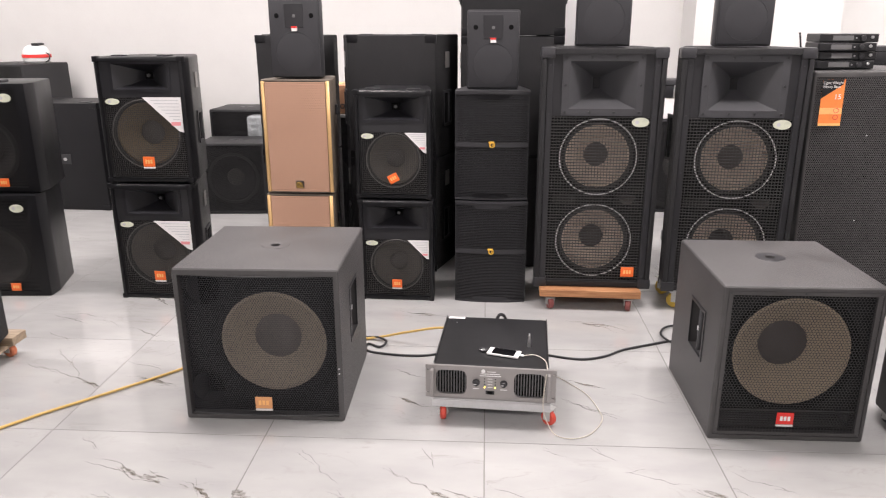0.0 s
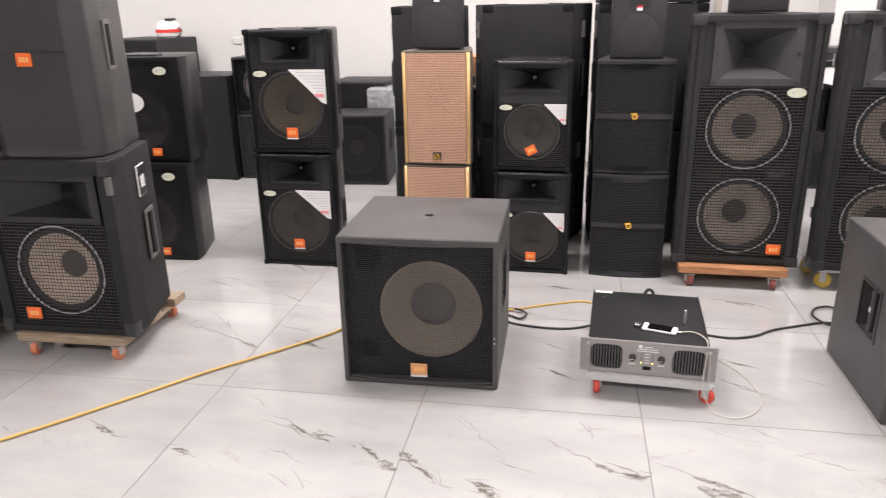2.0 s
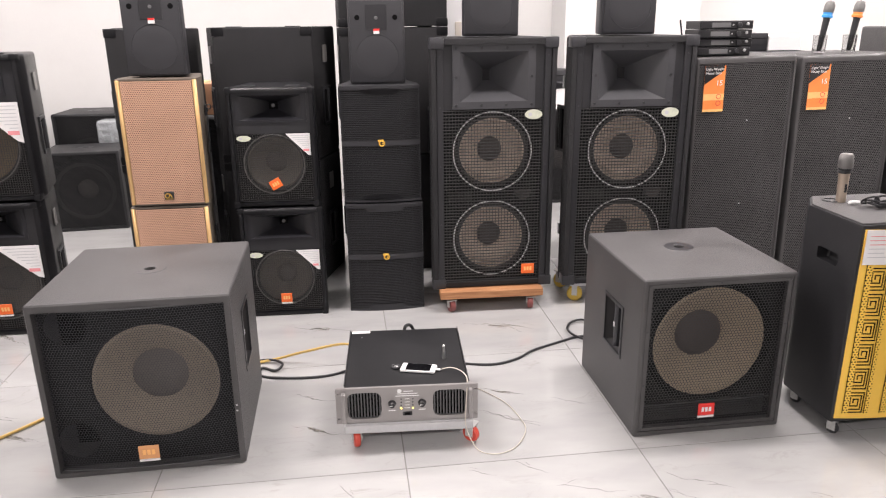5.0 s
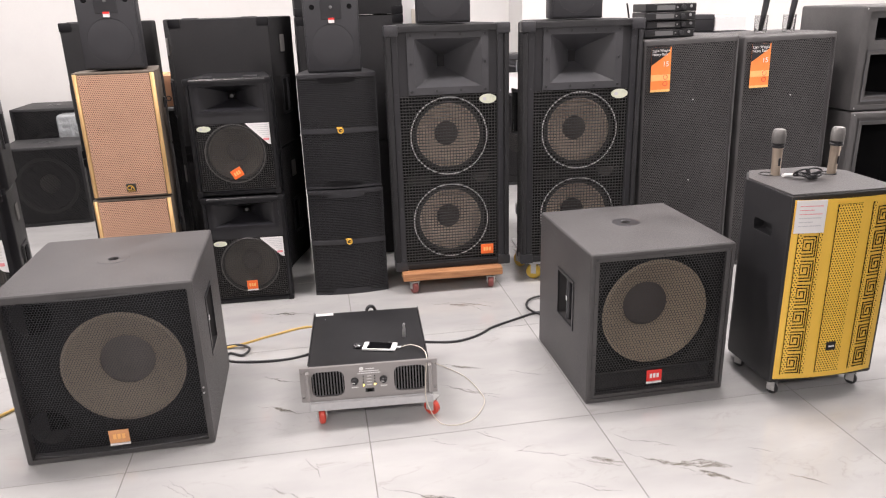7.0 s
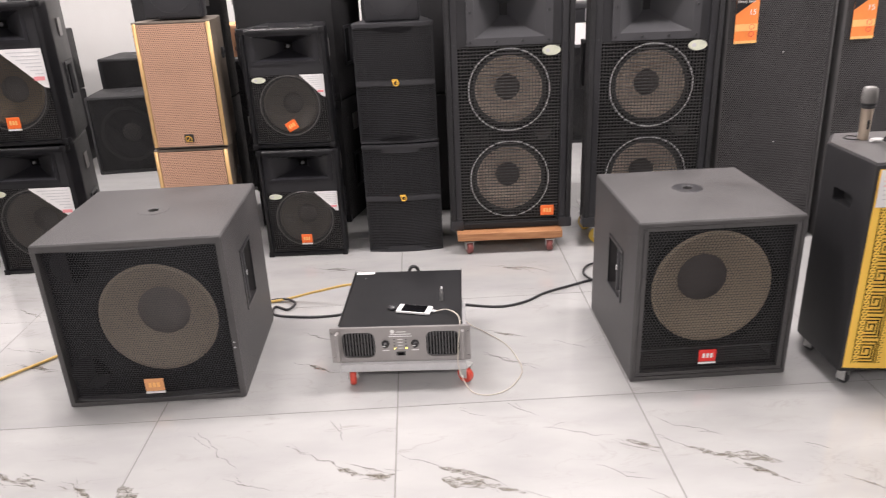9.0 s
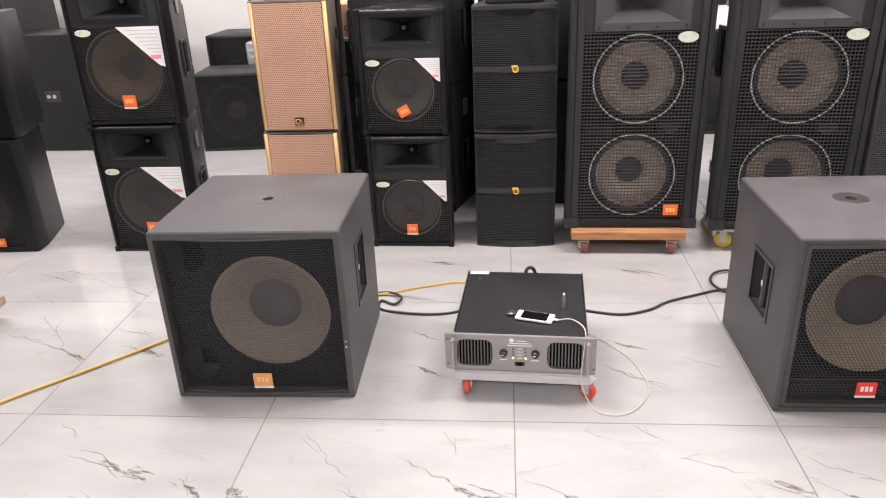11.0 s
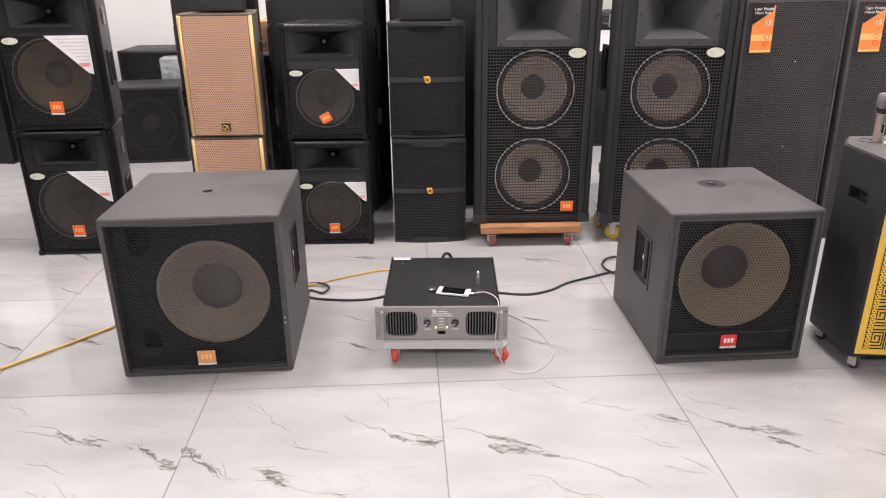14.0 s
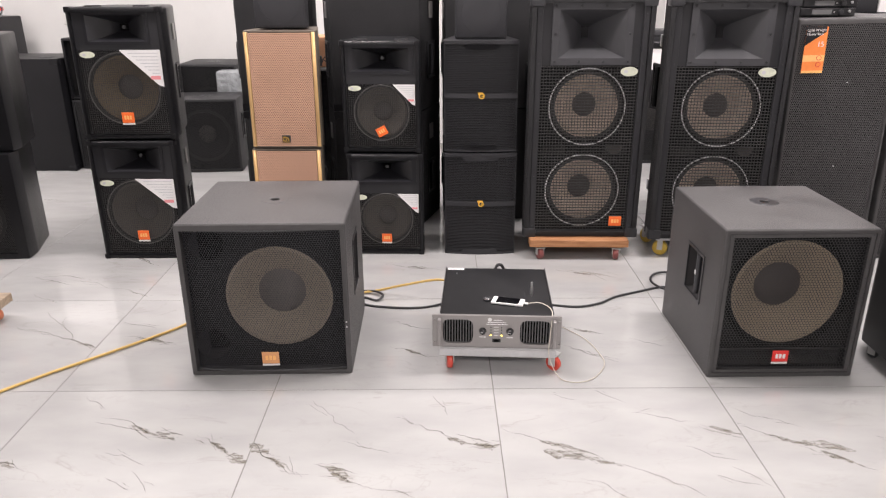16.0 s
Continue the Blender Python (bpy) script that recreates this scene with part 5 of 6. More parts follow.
# ---- horn cabinets at the far right ----
def horn_cabinet(m, h, slot, group="horn cabinets"):
    """A bass horn: thick front frame, a narrow slot above and a square mouth below, its walls flaring outward."""
    s = thing("horn_cabinet", m, "charcoal cabinet with deep horn mouth, stacked in a pair", "speaker", group)
    w, d = 0.62, 0.55
    mouth = (0.05, h - 0.06 - slot - 0.05 if slot else h - 0.05)
    cuts = [box(-w / 2 + 0.075, w / 2 - 0.075, -0.05, 0.36, mouth[0] + 0.02, mouth[1] - 0.02), box(-w / 2 + 0.035, w / 2 - 0.035, -0.05, 0.012, 0.03, h - 0.03)]
    if slot:
        cuts.append(box(-w / 2 + 0.085, w / 2 - 0.085, -0.05, 0.20, h - 0.06 - slot, h - 0.06))
    part("body", carve(box(-w / 2, w / 2, 0, d, 0, h, 0.016, 3), cuts), PAINT, s)
    bm = bmesh.new()
    rings = []
    for k in range(7):
        u = k / 6
        inset, y = 0.026 * (1 - (1 - u) ** 2), 0.008 + 0.10 * u ** 2
        x, z0, z1 = w / 2 - 0.052 - inset, mouth[0] - 0.004 + inset, mouth[1] + 0.004 - inset
        rings.append([bm.verts.new(p) for p in ((-x, y, z0), (x, y, z0), (x, y, z1), (-x, y, z1))])
    for p, q in zip(rings, rings[1:]):
        for i in range(4):
            bm.faces.new((p[i], p[(i + 1) % 4], q[(i + 1) % 4], q[i]))
    part("mouth_flare", bm, HORN, s, "smooth grey flare round the horn mouth")
    part("throat_wedge", prism([(-w / 2 + 0.08, 0.355), (0, 0.12), (w / 2 - 0.08, 0.355)], mouth[0] + 0.022, mouth[1] - 0.022), DARK, s)
    if slot:
        part("slot_back", box(-w / 2 + 0.086, w / 2 - 0.086, 0.19, 0.198, h - 0.06 - slot, h - 0.06), DARK, s)
    for x in (-w / 2 + 0.018, w / 2 - 0.018):
        for z in (0.015, h - 0.015):
            part("screw", disc_rod(0.004, -0.001, 0.001, 10, "y", None, (x, 0, z), 0.0005), STEEL, s)
    return s


horn_cabinet(pose(2.935, 3.72, 0.0, 0, 0, -2), 0.826, 0.0)
horn_cabinet(pose(2.93, 3.73, 0.83, 0, 0, -2), 0.525, 0.11)


# ---- things behind the first row ----
def rear_box(m, w, h, d, wb, label, material=CARPET, panel=False):
    """A stage box that shows its back: narrow rear face toward the viewer, flared sides with handle and badge."""
    s = thing("stage_speaker", m, label, "speaker", "speakers turned to the wall")
    pts = [(-wb / 2, 0), (wb / 2, 0), (w / 2, d * 0.75), (w / 2, d), (-w / 2, d), (-w / 2, d * 0.75)]
    part("body", prism(pts, 0, h, 0.012, 2), material, s)
    t = math.atan2((w - wb) / 2, d * 0.75)
    for o in (-1, 1):
        x = o * ((w + wb) / 4 + 0.004)
        side_handle(s, x, d * 0.375, h * 0.40, d * 0.30, h * 0.30, o, -t * o)
        part("side_badge", moved(box(-0.002, 0.004, -0.03, 0.03, -0.045, 0.045, 0.001, 1), Matrix.Translation((x, d * 0.36, h * 0.80)) @ Matrix.Rotation(-t * o, 4, "Z")), AMP_GREY, s)
        for z in (0.02, h - 0.02):
            part("corner_cap", box(o * (wb / 2 - 0.028) - 0.032, o * (wb / 2 - 0.028) + 0.032, -0.003, 0.05, z - 0.0225, z + 0.0225, 0.006, 2), VINYL, s)
    for x in (-wb * 0.3, wb * 0.3):
        part("stack_foot", box(x - 0.04, x + 0.04, 0.06, 0.11, h - 0.004, h + 0.006, 0.004, 2), PLASTIC, s)
    if panel:
        p = part("terminal_panel", box(-0.06, 0.06, -0.004, 0.004, h * 0.44, h * 0.53, 0.002, 1), PLASTIC, s)
        for x in (-0.032, 0.012):
            part("socket", disc_rod(0.014, -0.008, -0.003, 16, "y", None, (x, 0, h * 0.485)), STEEL, p)
    return s


RL = "black carpeted stage speaker turned with its back forward, stacked"
for k in range(2):
    rear_box(pose(-0.603, 4.32, 0.694 * k, 0, 0, 0), 0.69, 0.690, 0.45, 0.50, RL)
    rear_box(pose(-1.243, 4.34, 0.694 * k, 0, 0, -1), 0.46, 0.688, 0.42, 0.29, RL)
for k in range(3):
    rear_box(pose(0.075, 4.45, 0.69 * k, 0, 0, 1), 0.62, 0.684, 0.45, 0.58, RL)

rear_box(pose(-3.475, 5.63, 0.0, 0, 0, 0), 0.66, 0.86, 0.45, 0.655, "tall black speaker with its terminal panel facing forward", VINYL, True)


def plain_sub(m, w, d, h, material, label, ring=0.0, handle=True):
    s = thing("subwoofer", m, label, "subwoofer", "subwoofers by the back wall")
    part("body", carve(box(-w / 2, w / 2, 0, d, 0, h, 0.012, 2), [box(-w / 2 + 0.02, w / 2 - 0.02, -0.05, 0.12, 0.02, h - 0.02)]), material, s)
    part("baffle", plate_with_holes(-w / 2 + 0.021, w / 2 - 0.021, 0.021, h - 0.021, 0.03, [(0, h / 2, ring or w * 0.36)]), DARK, s)
    cone_driver(s, 0, h / 2, (ring or w * 0.36) * 1.02, 0.03, 0.08, 0.36, CAP if ring else BAFFLE)
    if not ring:
        part("grille", sheet(-w / 2 + 0.021, w / 2 - 0.021, 0.021, h - 0.021, 0.006), MESH_M, s)
    else:
        part("ring", torus(ring, 0.006, 48, 8, "y", None, (0, 0.022, h / 2)), PLASTIC, s)
    pole_socket(s, 0, d * 0.5, h)
    if handle:
        for o in (-1, 1):
            side_handle(s, o * (w / 2 + 0.001), d * 0.5, h * 0.6, 0.12, 0.20, o)
    return s


plain_sub(pose(-2.085, 5.60, 0.0, 0, 0, 6), 0.52, 0.40, 0.565, VINYL_M, "dark subwoofer with grey top near the back wall")
plain_sub(pose(-2.22, 6.18, 0.0), 0.50, 0.45, 0.76, VINYL_M, "black subwoofer standing behind another by the wall")
plain_sub(pose(-2.87, 5.70, 0.0), 0.52, 0.5, 0.545, VINYL_M, "small black subwoofer at the bottom of a stack")
plain_sub(pose(-2.87, 5.70, 0.549), 0.52, 0.5, 0.455, VINYL, "small black subwoofer with open round woofer, on a stack", 0.17)
plain_sub(pose(-4.273, 6.10, 0.0, 0, 0, -12), 0.60, 0.5, 1.13, VINYL_M, "large black subwoofer carrying a helmet")
plain_sub(pose(-1.20, 5.02, 0.0, 0, 0, 0), 0.45, 0.5, 0.86, GREY_BOX, "grey speaker cabinet behind the front row")
wr = thing("wrapped_package", pose(-1.95, 6.06, 0.0), "package wrapped in crinkled clear plastic by the wall", "package")
part("wrapping", box(-0.16, 0.16, 0, 0.35, 0, 0.72, 0.03, 3), WRAP, wr)
ct = thing("cardboard_box", pose(-1.12, 5.05, 0.864), "small orange-brown cardboard box with black print", "box")
part("carton", box(-0.16, 0.16, 0, 0.26, 0, 0.19, 0.003, 1), CARTON, ct)
part("tape", box(-0.03, 0.03, -0.001, 0.262, 0.1895, 0.191), LABEL_LIGHT, ct)
for x in (-0.10, -0.06, 0.06, 0.10):
    part("printed_ring", torus(0.014, 0.003, 20, 4, "y", None, (x, -0.0005, 0.05)), PLASTIC, ct)


def helmet(m):
    s = thing("helmet", m, "white and red motorcycle helmet lying on a cabinet", "helmet")
    prof = [(0.085, 0.0), (0.105, 0.015), (0.112, 0.05), (0.106, 0.085), (0.088, 0.112), (0.055, 0.130), (0.0, 0.136)]
    bm = lathe(prof, 32, "z")
    bm.transform(Matrix.Diagonal((1.0, 1.1, 1.2, 1)))
    part("shell", bm, WHITE_PL, s)
    bm = lathe([(0.113, 0.040), (0.116, 0.042), (0.115, 0.062), (0.112, 0.064)], 32, "z")
    bm.transform(Matrix.Diagonal((1.0, 1.1, 1.2, 1)))
    part("red_band", bm, RED, s)
    part("visor", box(0.0, 0.06, -0.08, 0.05, 0.150, 0.172, 0.008, 2), PLASTIC, s)
    part("strap", tube([(0.10, -0.04, 0.09), (0.135, -0.06, 0.07), (0.125, -0.06, 0.03), (0.09, -0.05, 0.01)], 0.005, 6), PLASTIC, s)
    return s


hm = helmet(pose(-4.03, 6.33, 1.13, 0, 0, 10))
hm.scale = (0.98, 0.98, 0.98)

SOCK = (-3.555, 1.08)
sw = part("wall_socket", box(SOCK[0] - 0.045, SOCK[0] + 0.045, Y1 - 0.012, Y1 - 0.001, SOCK[1] - 0.03, SOCK[1] + 0.03, 0.003, 1), WALL_WHITE)
tagged(sw, "white electrical socket plate on the wall", "socket")

wp = thing("display_board", pose(0.53, 4.98, 0.0, 0, 0, 0), "narrow white board standing behind the black speakers", "panel")
part("board", box(-0.15, 0.15, 0, 0.04, 0, 2.05, 0.003, 1), WHITE_PL, wp)
part("switch_plate", box(-0.06, -0.02, -0.008, 0, 1.28, 1.40, 0.002, 1), CREAM, wp)
plain_sub(pose(1.42, 5.93, 0.0), 0.90, 0.28, 0.74, PAINT_B, "wide black cabinet by the back wall", 0, False)
wc = thing("white_carton", pose(1.30, 5.94, 0.743), "white cardboard carton on a black cabinet", "box")
part("carton", box(-0.22, 0.22, 0, 0.22, 0, 0.155, 0.003, 1), PAPER, wc)
part("tape", box(-0.03, 0.03, -0.001, 0.222, 0.1545, 0.156), CREAM, wc)
bc = thing("black_case", pose(1.38, 5.94, 0.90), "black equipment case on a white carton", "case")
part("shell", box(-0.30, 0.30, 0, 0.22, 0, 0.14, 0.015, 2), PLASTIC, bc)
part("lid_seam", box(-0.302, 0.302, -0.002, 0.222, 0.095, 0.099), DARK, bc)
part("handle", tube([(-0.06, -0.004, 0.06), (-0.05, -0.025, 0.05), (0.05, -0.025, 0.05), (0.06, -0.004, 0.06)], 0.007, 8), DARK_STEEL, bc)
tc = thing("small_carton", pose(2.375, 4.58, 1.219), "small cream cardboard carton on a black cabinet", "box")
part("carton", box(-0.10, 0.10, 0, 0.2, 0, 0.085, 0.003, 1), PAPER, tc)
part("tape", box(-0.02, 0.02, -0.001, 0.201, 0.0845, 0.086), CREAM, tc)
tb = thing("black_case", pose(2.19, 4.58, 1.219), "small black equipment case on a cabinet", "case")
part("shell", box(-0.08, 0.08, 0, 0.2, 0, 0.10, 0.008, 2), PLASTIC, tb)
part("lid_seam", box(-0.081, 0.081, -0.001, 0.201, 0.07, 0.073), DARK, tb)
plain_sub(pose(2.30, 4.55, 0.0), 0.42, 0.45, 1.217, PAINT_B, "black cabinet standing behind the mesh-fronted towers", 0, False)


def cup(m, ring_skin, label):
    s = thing("clear_cup", m, label, "holder", "clear microphone holders")
    part("wall", lathe([(0.0, 0.0), (0.031, 0.0), (0.033, 0.085), (0.031, 0.085), (0.028, 0.004), (0.0, 0.004)], 28, "z"), GLASS, s)
    lean = Matrix.Rotation(radians(7), 4, "Y")
    mc = part("microphone", moved(lathe([(0.0, 0.006), (0.011, 0.007), (0.013, 0.03), (0.0165, 0.165), (0.019, 0.168)], 24, "z"), lean), PLASTIC, s)
    part("colour_ring", moved(lathe([(0.019, 0.168), (0.026, 0.170), (0.026, 0.180), (0.022, 0.183), (0.0225, 0.194)], 24, "z"), lean), ring_skin, mc)
    part("head", moved(lathe([(0.0225, 0.194), (0.025, 0.202), (0.025, 0.225), (0.019, 0.245), (0.0, 0.252)], 24, "z"), lean), MIC_MESH, mc)
    return s


cup(pose(2.21, 3.98, 1.234), BLUE_RING, "clear plastic holder with a black, blue-ringed microphone in it")
cup(pose(2.37, 3.98, 1.234), LABEL_ORANGE, "clear plastic holder with a black, orange-ringed microphone in it")


# ---- stacks at the far left ----
def stage15(m):
    s = thing("stage_speaker", m, "large black carpeted two-way speaker with caged woofer, on a dolly", "speaker", "large two-way speakers on dollies")
    w, h, d, wb = 0.605, 0.745, 0.45, 0.43
    part("body", carve(prism(wedge(w, wb, d), 0, h, 0.014, 2), [box(-w / 2 + 0.055, w / 2 - 0.055, -0.05, 0.15, 0.03, h - 0.06)]), CARPET, s)
    a, b = -w / 2 + 0.056, w / 2 - 0.056
    hz, hw, hh, cz = h - 0.162, 0.40, 0.150, 0.276
    part("baffle", plate_with_holes(a, b, 0.031, h - 0.061, 0.035, [(0, cz, 0.165)], [(-hw / 2, hw / 2, hz - hh / 2, hz + hh / 2)]), DARK, s)
    horn(s, 0, hz, hw, hh, 0.014, 0.14, (0.03, 0.06), HORN_D, 0.026)
    cone_driver(s, 0, cz, 0.168, 0.036, 0.085, 0.36, CONE_G)
    part("ring", torus(0.192, 0.0030, 64, 6, "y", None, (0, 0.022, cz)), CHROME, s, "bright metal ring")
    part("grille", wire_grid(a + 0.004, b - 0.004, 0.034, h * 0.638, 0.016, 0.0145, 0.0012), WIRE, s, "black square wire grille")
    badge(s, -0.155, 0.085, 0.066, 0.052, 0.010, ORANGE, False)
    t = math.atan2((w - wb) / 2, d * 0.75)
    for o in (-1, 1):
        side_handle(s, o * ((w + wb) / 4 + 0.012), d * 0.62, h * 0.50, 0.11, 0.22, o, t * o, RIM_GREY)
        at = Matrix.Translation((o * ((w + wb) / 4 + 0.012), d * 0.58, h * 0.82)) @ Matrix.Rotation(t * o, 4, "Z") @ Matrix.Diagonal((o, 1, 1, 1))
        sb = part("side_badge", moved(box(-0.002, 0.005, -0.0490, 0.0490, -0.0650, 0.0650, 0.001, 1), at), PAPER, s, "black plate with white outline")
        part("plate", moved(box(0.005, 0.006, -0.046, 0.046, -0.062, 0.062), at), PLASTIC, sb)
        for k in (-1, 0, 1):
            part("print_bar", moved(box(0.006, 0.0066, -0.026 + k * 0.018 + 0.019, -0.012 + k * 0.018 + 0.019, -0.03, 0.02), at), PAPER, sb)
        part("corner_clip", box(o * (w / 2 - 0.012) - 0.010, o * (w / 2 - 0.012) + 0.014, -0.006, 0.016, h - 0.135, h - 0.062, 0.004, 1), RIM_GREY, s, "worn grey metal clip")
        for z in (0.03, h - 0.03):
            part("corner_cap", box(o * (w / 2 - 0.02) - 0.024, o * (w / 2 - 0.02) + 0.024, -0.004, 0.05, z - 0.030, z + 0.030, 0.006, 2), PLASTIC, s)
    return s


def arena_top(m):
    s = thing("pa_speaker", m, "charcoal speaker with wrap-around mesh front, standing on another", "speaker", "charcoal mesh-fronted speakers")
    w, h, d = 0.44, 0.80, 0.44
    foot = [(-w / 2 + 0.06, 0.0), (w / 2 - 0.06, 0.0), (w / 2, 0.05), (w / 2, 0.16), (0.15, d), (-0.15, d), (-w / 2, 0.16), (-w / 2, 0.05)]
    part("body", prism(foot, 0, h, 0.014, 2), PAINT, s)
    bm = bmesh.new()
    pts = [(-w / 2 - 0.002, 0.07), (-w / 2 - 0.002, 0.05), (-w / 2 + 0.06, -0.003), (w / 2 - 0.06, -0.003), (w / 2 + 0.002, 0.05), (w / 2 + 0.002, 0.07)]
    lo = [bm.verts.new((x, y, 0.03)) for x, y in pts]
    hi = [bm.verts.new((x, y, h - 0.03)) for x, y in pts]
    for i in range(5):
        bm.faces.new((lo[i], lo[i + 1], hi[i + 1], hi[i]))
    part("grille", bm, MESH_A, s, "dark perforated wrap-around grille")
    part("seam", box(-w / 2 + 0.06, w / 2 - 0.06, -0.006, -0.002, h * 0.5 - 0.002, h * 0.5 + 0.002), PLASTIC, s)
    badge(s, -0.01, h * 0.47, 0.062, 0.05, -0.003, ORANGE, False)
    part("leaflet", box(-w / 2 + 0.03, -w / 2 + 0.12, -0.0052, -0.0042, h * 0.60, h * 0.86), PAPER, s)
    t = math.atan2(w / 2 - 0.15, d - 0.16)
    for o in (-1, 1):
        side_handle(s, o * (w / 2 - 0.008), 0.205, h * 0.52, 0.085, 0.19, o, t * o, RIM_GREY)
        for z in (0.1, 0.4, 0.7):
            part("screw", disc_rod(0.004, -0.002, 0.003, 10, "x", None, (o * w / 2, 0.10, z)), STEEL, s)
    return s


s15 = stage15(pose(-2.345, 2.515, 0.113, 0, 0, 2.5))
copy_thing(s15, pose(-3.02, 2.49, 0.113, 0, 0, 3))
at = arena_top(pose(-2.315, 2.545, 0.860, 0, 0, 5))
copy_thing(at, pose(-2.93, 2.53, 0.860, 0, 0, 3))
wd = wood_dolly(pose(-2.34, 2.50, 0.0, 0, 0, 2.5), 0.50, 0.52, ORANGE_WHEEL, PALE_WOOD, 0.111, 0.030, "dollies under the large speakers", "pale plywood dolly on orange castors")
copy_thing(wd, pose(-3.02, 2.47, 0.0, 0, 0, 3))


def cloth_box(m, label):
    s = thing("stage_speaker", m, label, "speaker", "black cloth-fronted speakers")
    w, h, d, wb = 0.52, 0.575, 0.40, 0.38
    part("body", carve(prism(wedge(w, wb, d), 0, h, 0.012, 2), [box(-w / 2 + 0.03, w / 2 - 0.06, -0.05, 0.13, 0.03, h - 0.03)]), VINYL, s)
    part("baffle", plate_with_holes(-w / 2 + 0.031, w / 2 - 0.061, 0.031, h - 0.031, 0.03, [(-0.015, 0.22, 0.165)]), DARK, s)
    cone_driver(s, -0.015, 0.22, 0.168, 0.03, 0.08, 0.34, CAP)
    part("grille", sheet(-w / 2 + 0.031, w / 2 - 0.061, 0.031, h - 0.031, 0.008), MESH_M, s, "black mesh front")
    oval_sticker(s, w / 2 - 0.115, h - 0.075, 0.075, 0.045, 0.004)
    badge(s, 0.07, 0.055, 0.055, 0.045, 0.003, ORANGE, False)
    return s


cloth_box(pose(-2.70, 3.70, 0.0, 0, 0, 5), "black stage speaker with dark mesh front, under another one")
c2 = cloth_box(pose(-2.69, 3.74, 0.579, 0, 0, 5), "black stage speaker with dark mesh front and white oval leaflet")
bm = disc_rod(0.5, -0.0015, 0.0, 32, "y")
bm.transform(Matrix.Translation((-0.05, 0.004, 0.33)) @ Matrix.Diagonal((0.16, 1, 0.11, 1)))
part("round_leaflet", bm, PAPER, c2, "white oval leaflet")
part("stack_foot", box(-0.18, 0.12, 0.05, 0.12, 0.570, 0.588, 0.004, 1), PLASTIC, c2)


# ---- floor tiles ----
bed = part("floor", box(X0, X1, Y0, Y1, -0.10, -0.0012), GROUT)
tagged(bed, "glossy white marble-look floor tiles with thin grey joints", "floor", "", "structure")
TS, GAP = 0.8, 0.0017
GRID = pose(0.0, 2.445, 0.0, 0, 0, 1.7)
tile_bm = box(-TS / 2 + GAP, TS / 2 - GAP, -TS / 2 + GAP, TS / 2 - GAP, -0.012, 0.0, 0.0008, 1)
first = part("tile", tile_bm, TILE, bed, "", False)
tile_mesh = first.data
bpy.data.objects.remove(first)
for i in range(-7, 7):
    for j in range(-8, 5):
        ob = new("tile", tile_mesh)
        ob.matrix_basis = GRID @ pose((i + 0.5) * TS, (j + 0.5) * TS, 0.0)
        ob.parent = bed


# dark veins of the marble print, each a torn ribbon in the tile's face
dice = random.Random(5)
vein_bm = bmesh.new()
blotch_bm = bmesh.new()
layer = itertools.count()


def ribbon(x, y, angle, length, blot, thick=0.0016):
    n = max(8, int(length / 0.007))
    c, s = math.cos(radians(angle)), math.sin(radians(angle))
    k1, k2, seed = dice.uniform(0, 20), dice.uniform(0, 20), dice.uniform(0, 50)
    where = dice.uniform(0.45, 0.65)
    level = 0.0006 + 0.000003 * next(layer)
    prev = None
    for i in range(n + 1):
        u = i / n
        along = (u - 0.5) * length
        side = 0.10 * length * (noise.noise((u * 2.2 + k1, k2, 0)) + 0.4 * noise.noise((u * 8 + k1, k2, 3)))
        taper = min(1.0, 6 * u, 6 * (1 - u)) + 0.05
        swell = blot * 0.010 * math.exp(-((u - where) / 0.16) ** 2) * (0.5 + 1.0 * abs(noise.noise((u * 14 + seed, 1, 1))))
        up = thick * taper * (0.6 + 0.8 * abs(noise.noise((u * 9 + seed, 0, 5)))) + swell * (1 + 0.8 * noise.noise((u * 25 + seed, 4, 0)))
        down = thick * taper * (0.6 + 0.8 * abs(noise.noise((u * 9 + seed, 9, 5)))) + swell * 0.7 * (1 + 0.8 * noise.noise((u * 25 + seed, 7, 0)))
        a = vein_bm.verts.new((x + along * c - (side + up) * s, y + along * s + (side + up) * c, level))
        b = vein_bm.verts.new((x + along * c - (side - down) * s, y + along * s + (side - down) * c, level))
        if prev:
            vein_bm.faces.new((prev[0], prev[1], b, a))
        prev = (a, b)


def blotch(x, y, angle, length, width):
    """A pale brown cloud of the print, ragged at one end."""
    c, s = math.cos(radians(angle)), math.sin(radians(angle))
    k, n, prev = dice.uniform(0, 50), 26, None
    level = 0.0002 + 0.000001 * next(layer)
    for i in range(n + 1):
        u = i / n
        swell = math.sin(math.pi * u ** 0.8) ** 0.7 * width / 2
        side = 0.25 * width * noise.noise((u * 3 + k, 2, 0))
        up = swell * (0.75 + 0.7 * noise.noise((u * 5 + k, 0, 1)) + 0.25 * noise.noise((u * 13 + k, 0, 1))) + 0.0004
        down = swell * (0.75 + 0.7 * noise.noise((u * 5 + k, 6, 1)) + 0.25 * noise.noise((u * 13 + k, 6, 1))) + 0.0004
        q = [blotch_bm.verts.new((x + (u - 0.5) * length * c - v * s, y + (u - 0.5) * length * s + v * c, level)) for v in (side + up, side - down)]
        if prev:
            blotch_bm.faces.new((prev[0], prev[1], q[1], q[0]))
        prev = q


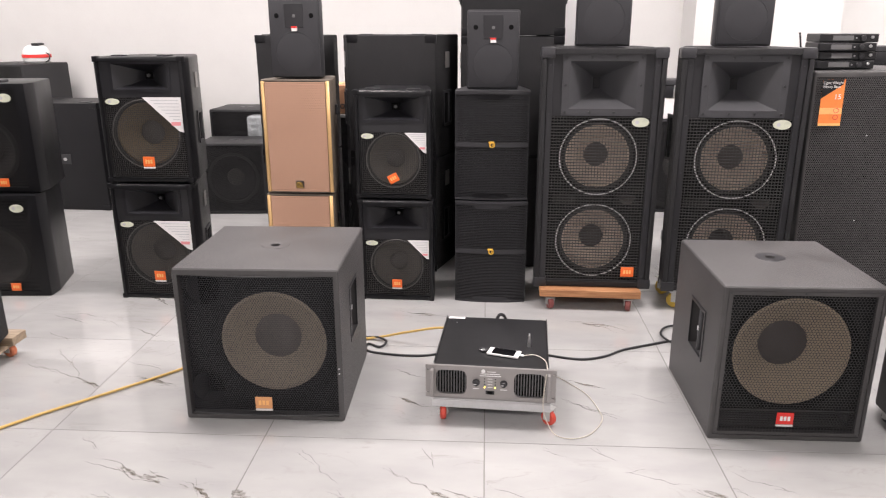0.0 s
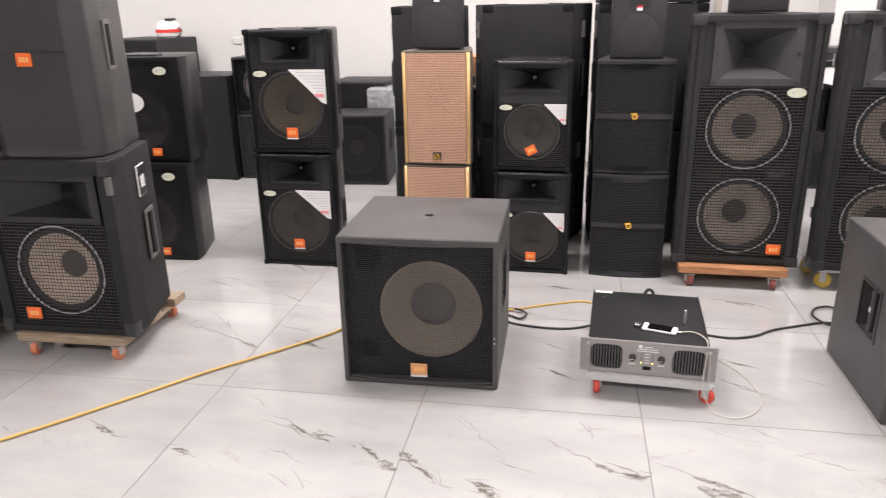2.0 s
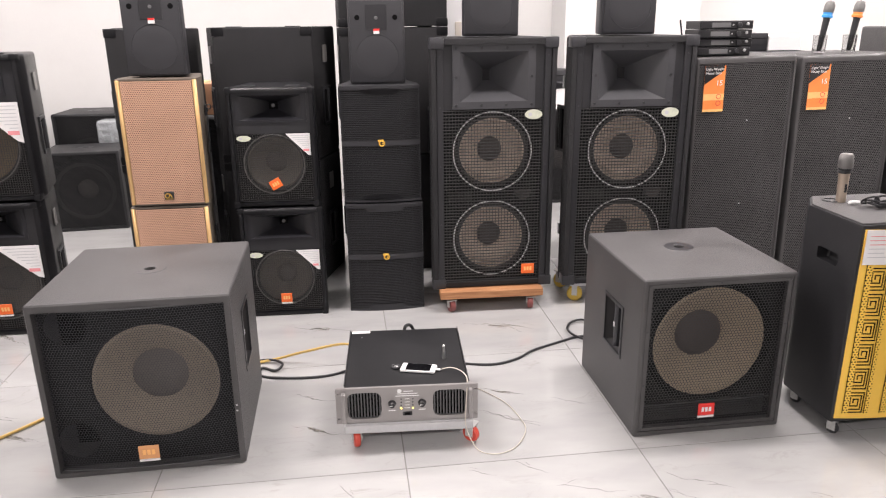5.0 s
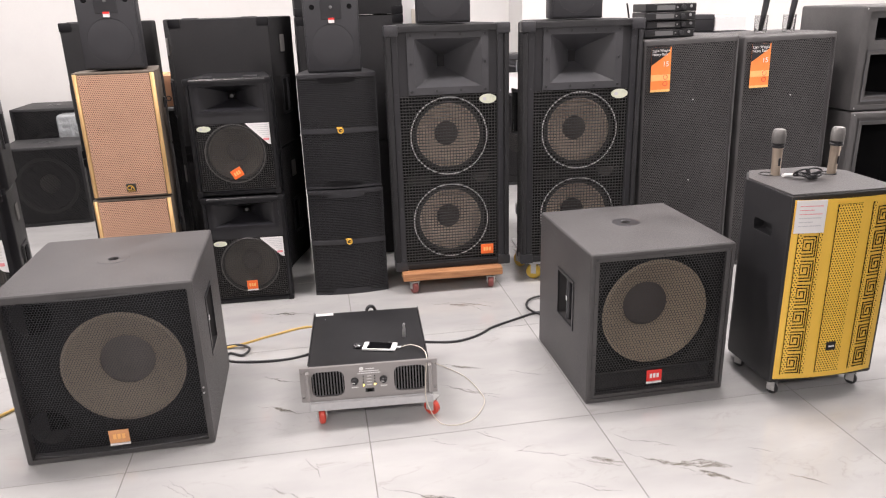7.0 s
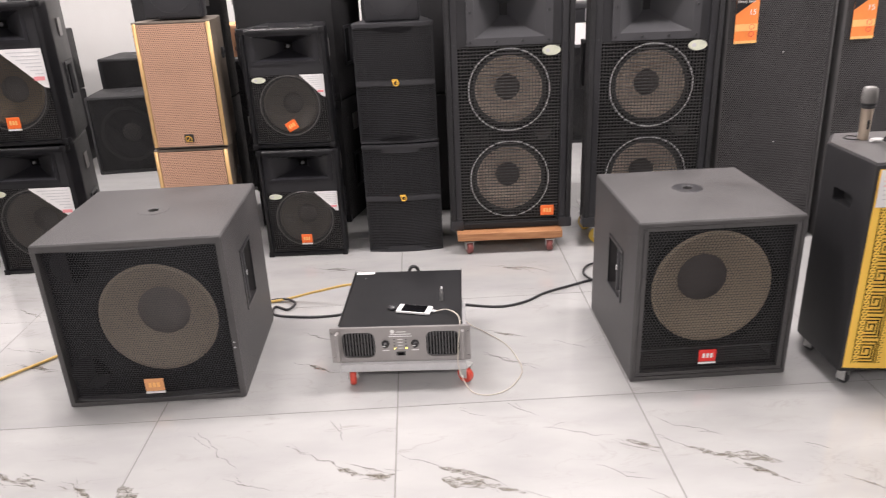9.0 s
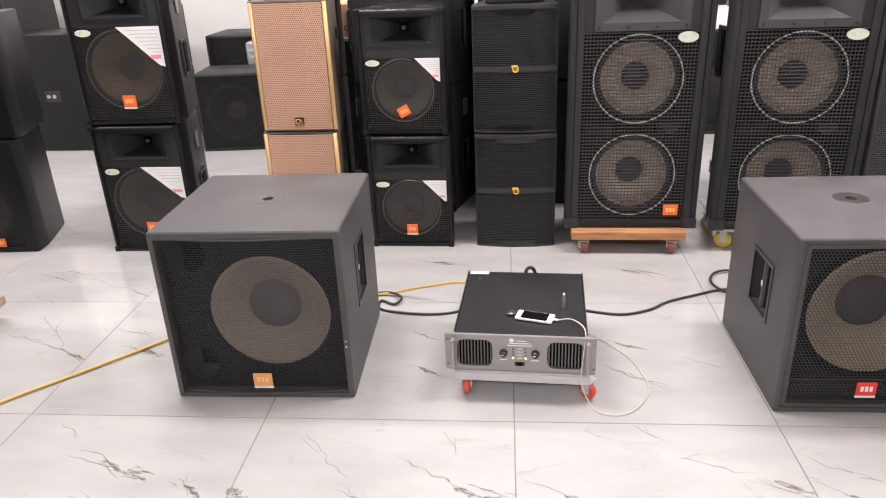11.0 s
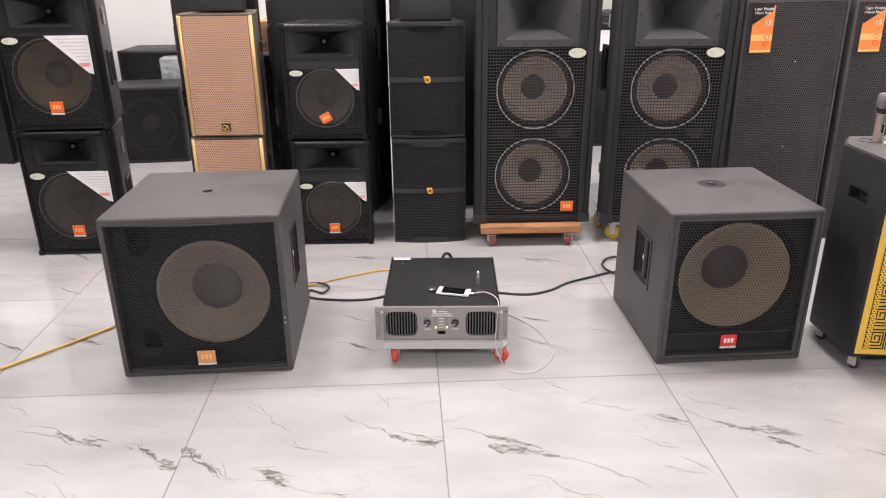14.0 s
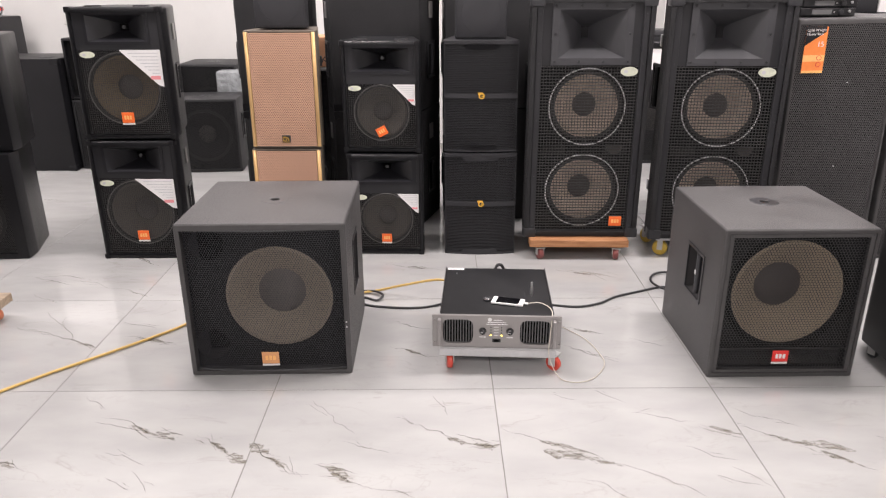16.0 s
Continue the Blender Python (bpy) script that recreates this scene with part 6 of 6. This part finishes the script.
def vein(x, y, angle, length, blot):
    if blot > 0.5:
        blotch(x, y, angle - 4, 0.05 + 0.05 * blot, 0.016 + 0.010 * blot)
    ribbon(x, y, angle, length, blot)
    for k in range(1 + int(blot * 2)):
        t = dice.uniform(-0.4, 0.4) * length
        ribbon(x + t * math.cos(radians(angle)) + dice.uniform(-0.02, 0.02), y + t * math.sin(radians(angle)) + dice.uniform(-0.02, 0.02),
               angle + dice.uniform(-30, 30), length * dice.uniform(0.2, 0.45), blot * dice.uniform(0, 0.4), 0.0011)


vein(-1.19, 2.17, -23, 0.34, 0.8)
vein(-1.17, 2.01, -20, 0.17, 0.1)
vein(-0.89, 2.07, -35, 0.25, 0.9)
vein(-0.69, 2.00, -38, 0.26, 0.6)
vein(-0.56, 2.25, -50, 0.27, 0)
vein(-0.42, 2.08, -22, 0.18, 0.1)
vein(-0.48, 1.93, -32, 0.19, 0.7)
vein(-0.33, 1.87, -15, 0.18, 0.1)
vein(-0.21, 2.18, -35, 0.30, 0.4)
vein(-1.08, 1.90, -47, 0.13, 0)
vein(-1.14, 1.89, -28, 0.11, 0)
vein(-1.42, 2.80, -16, 0.28, 0.5)
vein(-1.65, 2.75, -22, 0.12, 0.6)
vein(-1.41, 2.32, -35, 0.13, 0)
vein(-0.19, 2.33, -63, 0.13, 0.1)
vein(0.18, 2.11, -26, 0.39, 1)
vein(0.48, 1.94, -35, 0.31, 0.2)
vein(0.35, 1.88, -31, 0.25, 0.1)
vein(0.58, 2.27, -13, 0.22, 0.1)
vein(0.74, 2.19, -30, 0.16, 0.5)
vein(0.67, 2.07, -24, 0.18, 0.1)
vein(0.92, 2.28, -28, 0.23, 0.1)
vein(0.89, 2.18, -34, 0.20, 0.4)
vein(1.06, 2.06, -36, 0.25, 1)
vein(0.71, 1.94, -25, 0.14, 0)
vein(0.76, 1.96, -43, 0.13, 0)
vein(0.41, 2.40, -42, 0.13, 0.1)
vein(0.25, 2.39, -21, 0.10, 0)
vein(-0.04, 2.10, -7, 0.09, 0.6)
vein(0.64, 2.82, -27, 0.14, 0.1)
vein(0.39, 2.73, -35, 0.23, 0.4)
vein(-1.87, 2.04, -17, 0.29, 0.8)
vein(-1.53, 1.97, -16, 0.17, 0.6)
vein(-0.71, 2.02, -44, 0.24, 0.5)
vein(-0.50, 1.97, -18, 0.15, 0.6)
vein(-0.07, 2.13, -24, 0.16, 0.5)
vein(-1.95, 2.87, -23, 0.23, 0.3)
vein(-2.33, 1.86, -29, 0.16, 0.3)
vein(-2.24, 1.99, -19, 0.15, 0.1)
vein(-2.14, 3.47, -7, 0.30, 0.3)
vein(-1.08, 2.15, -26, 0.11, 0.5)
vein(-1.26, 2.18, -13, 0.22, 0.1)
vein(-1.52, 2.94, -23, 0.22, 0.1)
vein(-1.84, 2.94, -48, 0.41, 0.1)
vein(1.33, 1.99, -35, 0.13, 0.4)
vein(1.27, 2.16, -26, 0.08, 0.1)
vein(0.57, 3.55, -25, 0.22, 0.4)
vein(-2.14, 3.42, -19, 0.27, 0.5)
vein(-1.79, 2.81, -25, 0.43, 0.4)
vein(-2.88, 4.82, -15, 0.21, 0.2)
vein(-2.07, 3.20, -33, 0.17, 0.1)
for q in ((-0.35, 3.63, -12, 0.34, 0.9), (-0.33, 2.95, -25, 0.2, 0.4), (-0.31, 2.72, -28, 0.24, 0.6), (0.50, 3.56, -18, 0.34, 0.9), (0.40, 2.92, -20, 0.2, 0.6), (0.43, 2.71, -26, 0.2, 0.3), (-1.70, 3.30, -24, 0.26, 0.5), (-1.39, 2.80, -18, 0.2, 0.8)):
    vein(*q)
blotch(-0.821, 2.012, -28, 0.08, 0.055)
blotch(-0.764, 2.068, -30, 0.09, 0.05)
blotch(-1.088, 2.132, -30, 0.09, 0.030)
blotch(-0.483, 1.947, -30, 0.10, 0.032)
blotch(-0.123, 2.121, -24, 0.09, 0.028)
blotch(0.217, 2.056, -12, 0.15, 0.060)
blotch(0.330, 2.022, -22, 0.12, 0.024)
blotch(0.761, 2.196, -26, 0.11, 0.028)
blotch(1.060, 2.118, -18, 0.16, 0.055)
blotch(0.945, 2.147, -28, 0.12, 0.026)
blotch(-0.030, 2.094, 10, 0.08, 0.034)
for i in range(60):
    vx, vy = dice.uniform(-4.5, 4.0), dice.choice((dice.uniform(-1.5, 1.65), dice.uniform(3.2, 6.5)))
    vein(vx, vy, dice.uniform(-45, -12), dice.uniform(0.12, 0.4), dice.choice((0, 0.1, 0.4, 0.8)))
tagged(part("marble_veining", vein_bm, VEIN, bed, "grey-brown marble veins printed in the tiles", False), kind="stuff")
tagged(part("marble_clouds", blotch_bm, BLOTCH, bed, "pale brown clouds printed in the tiles", False), kind="stuff")
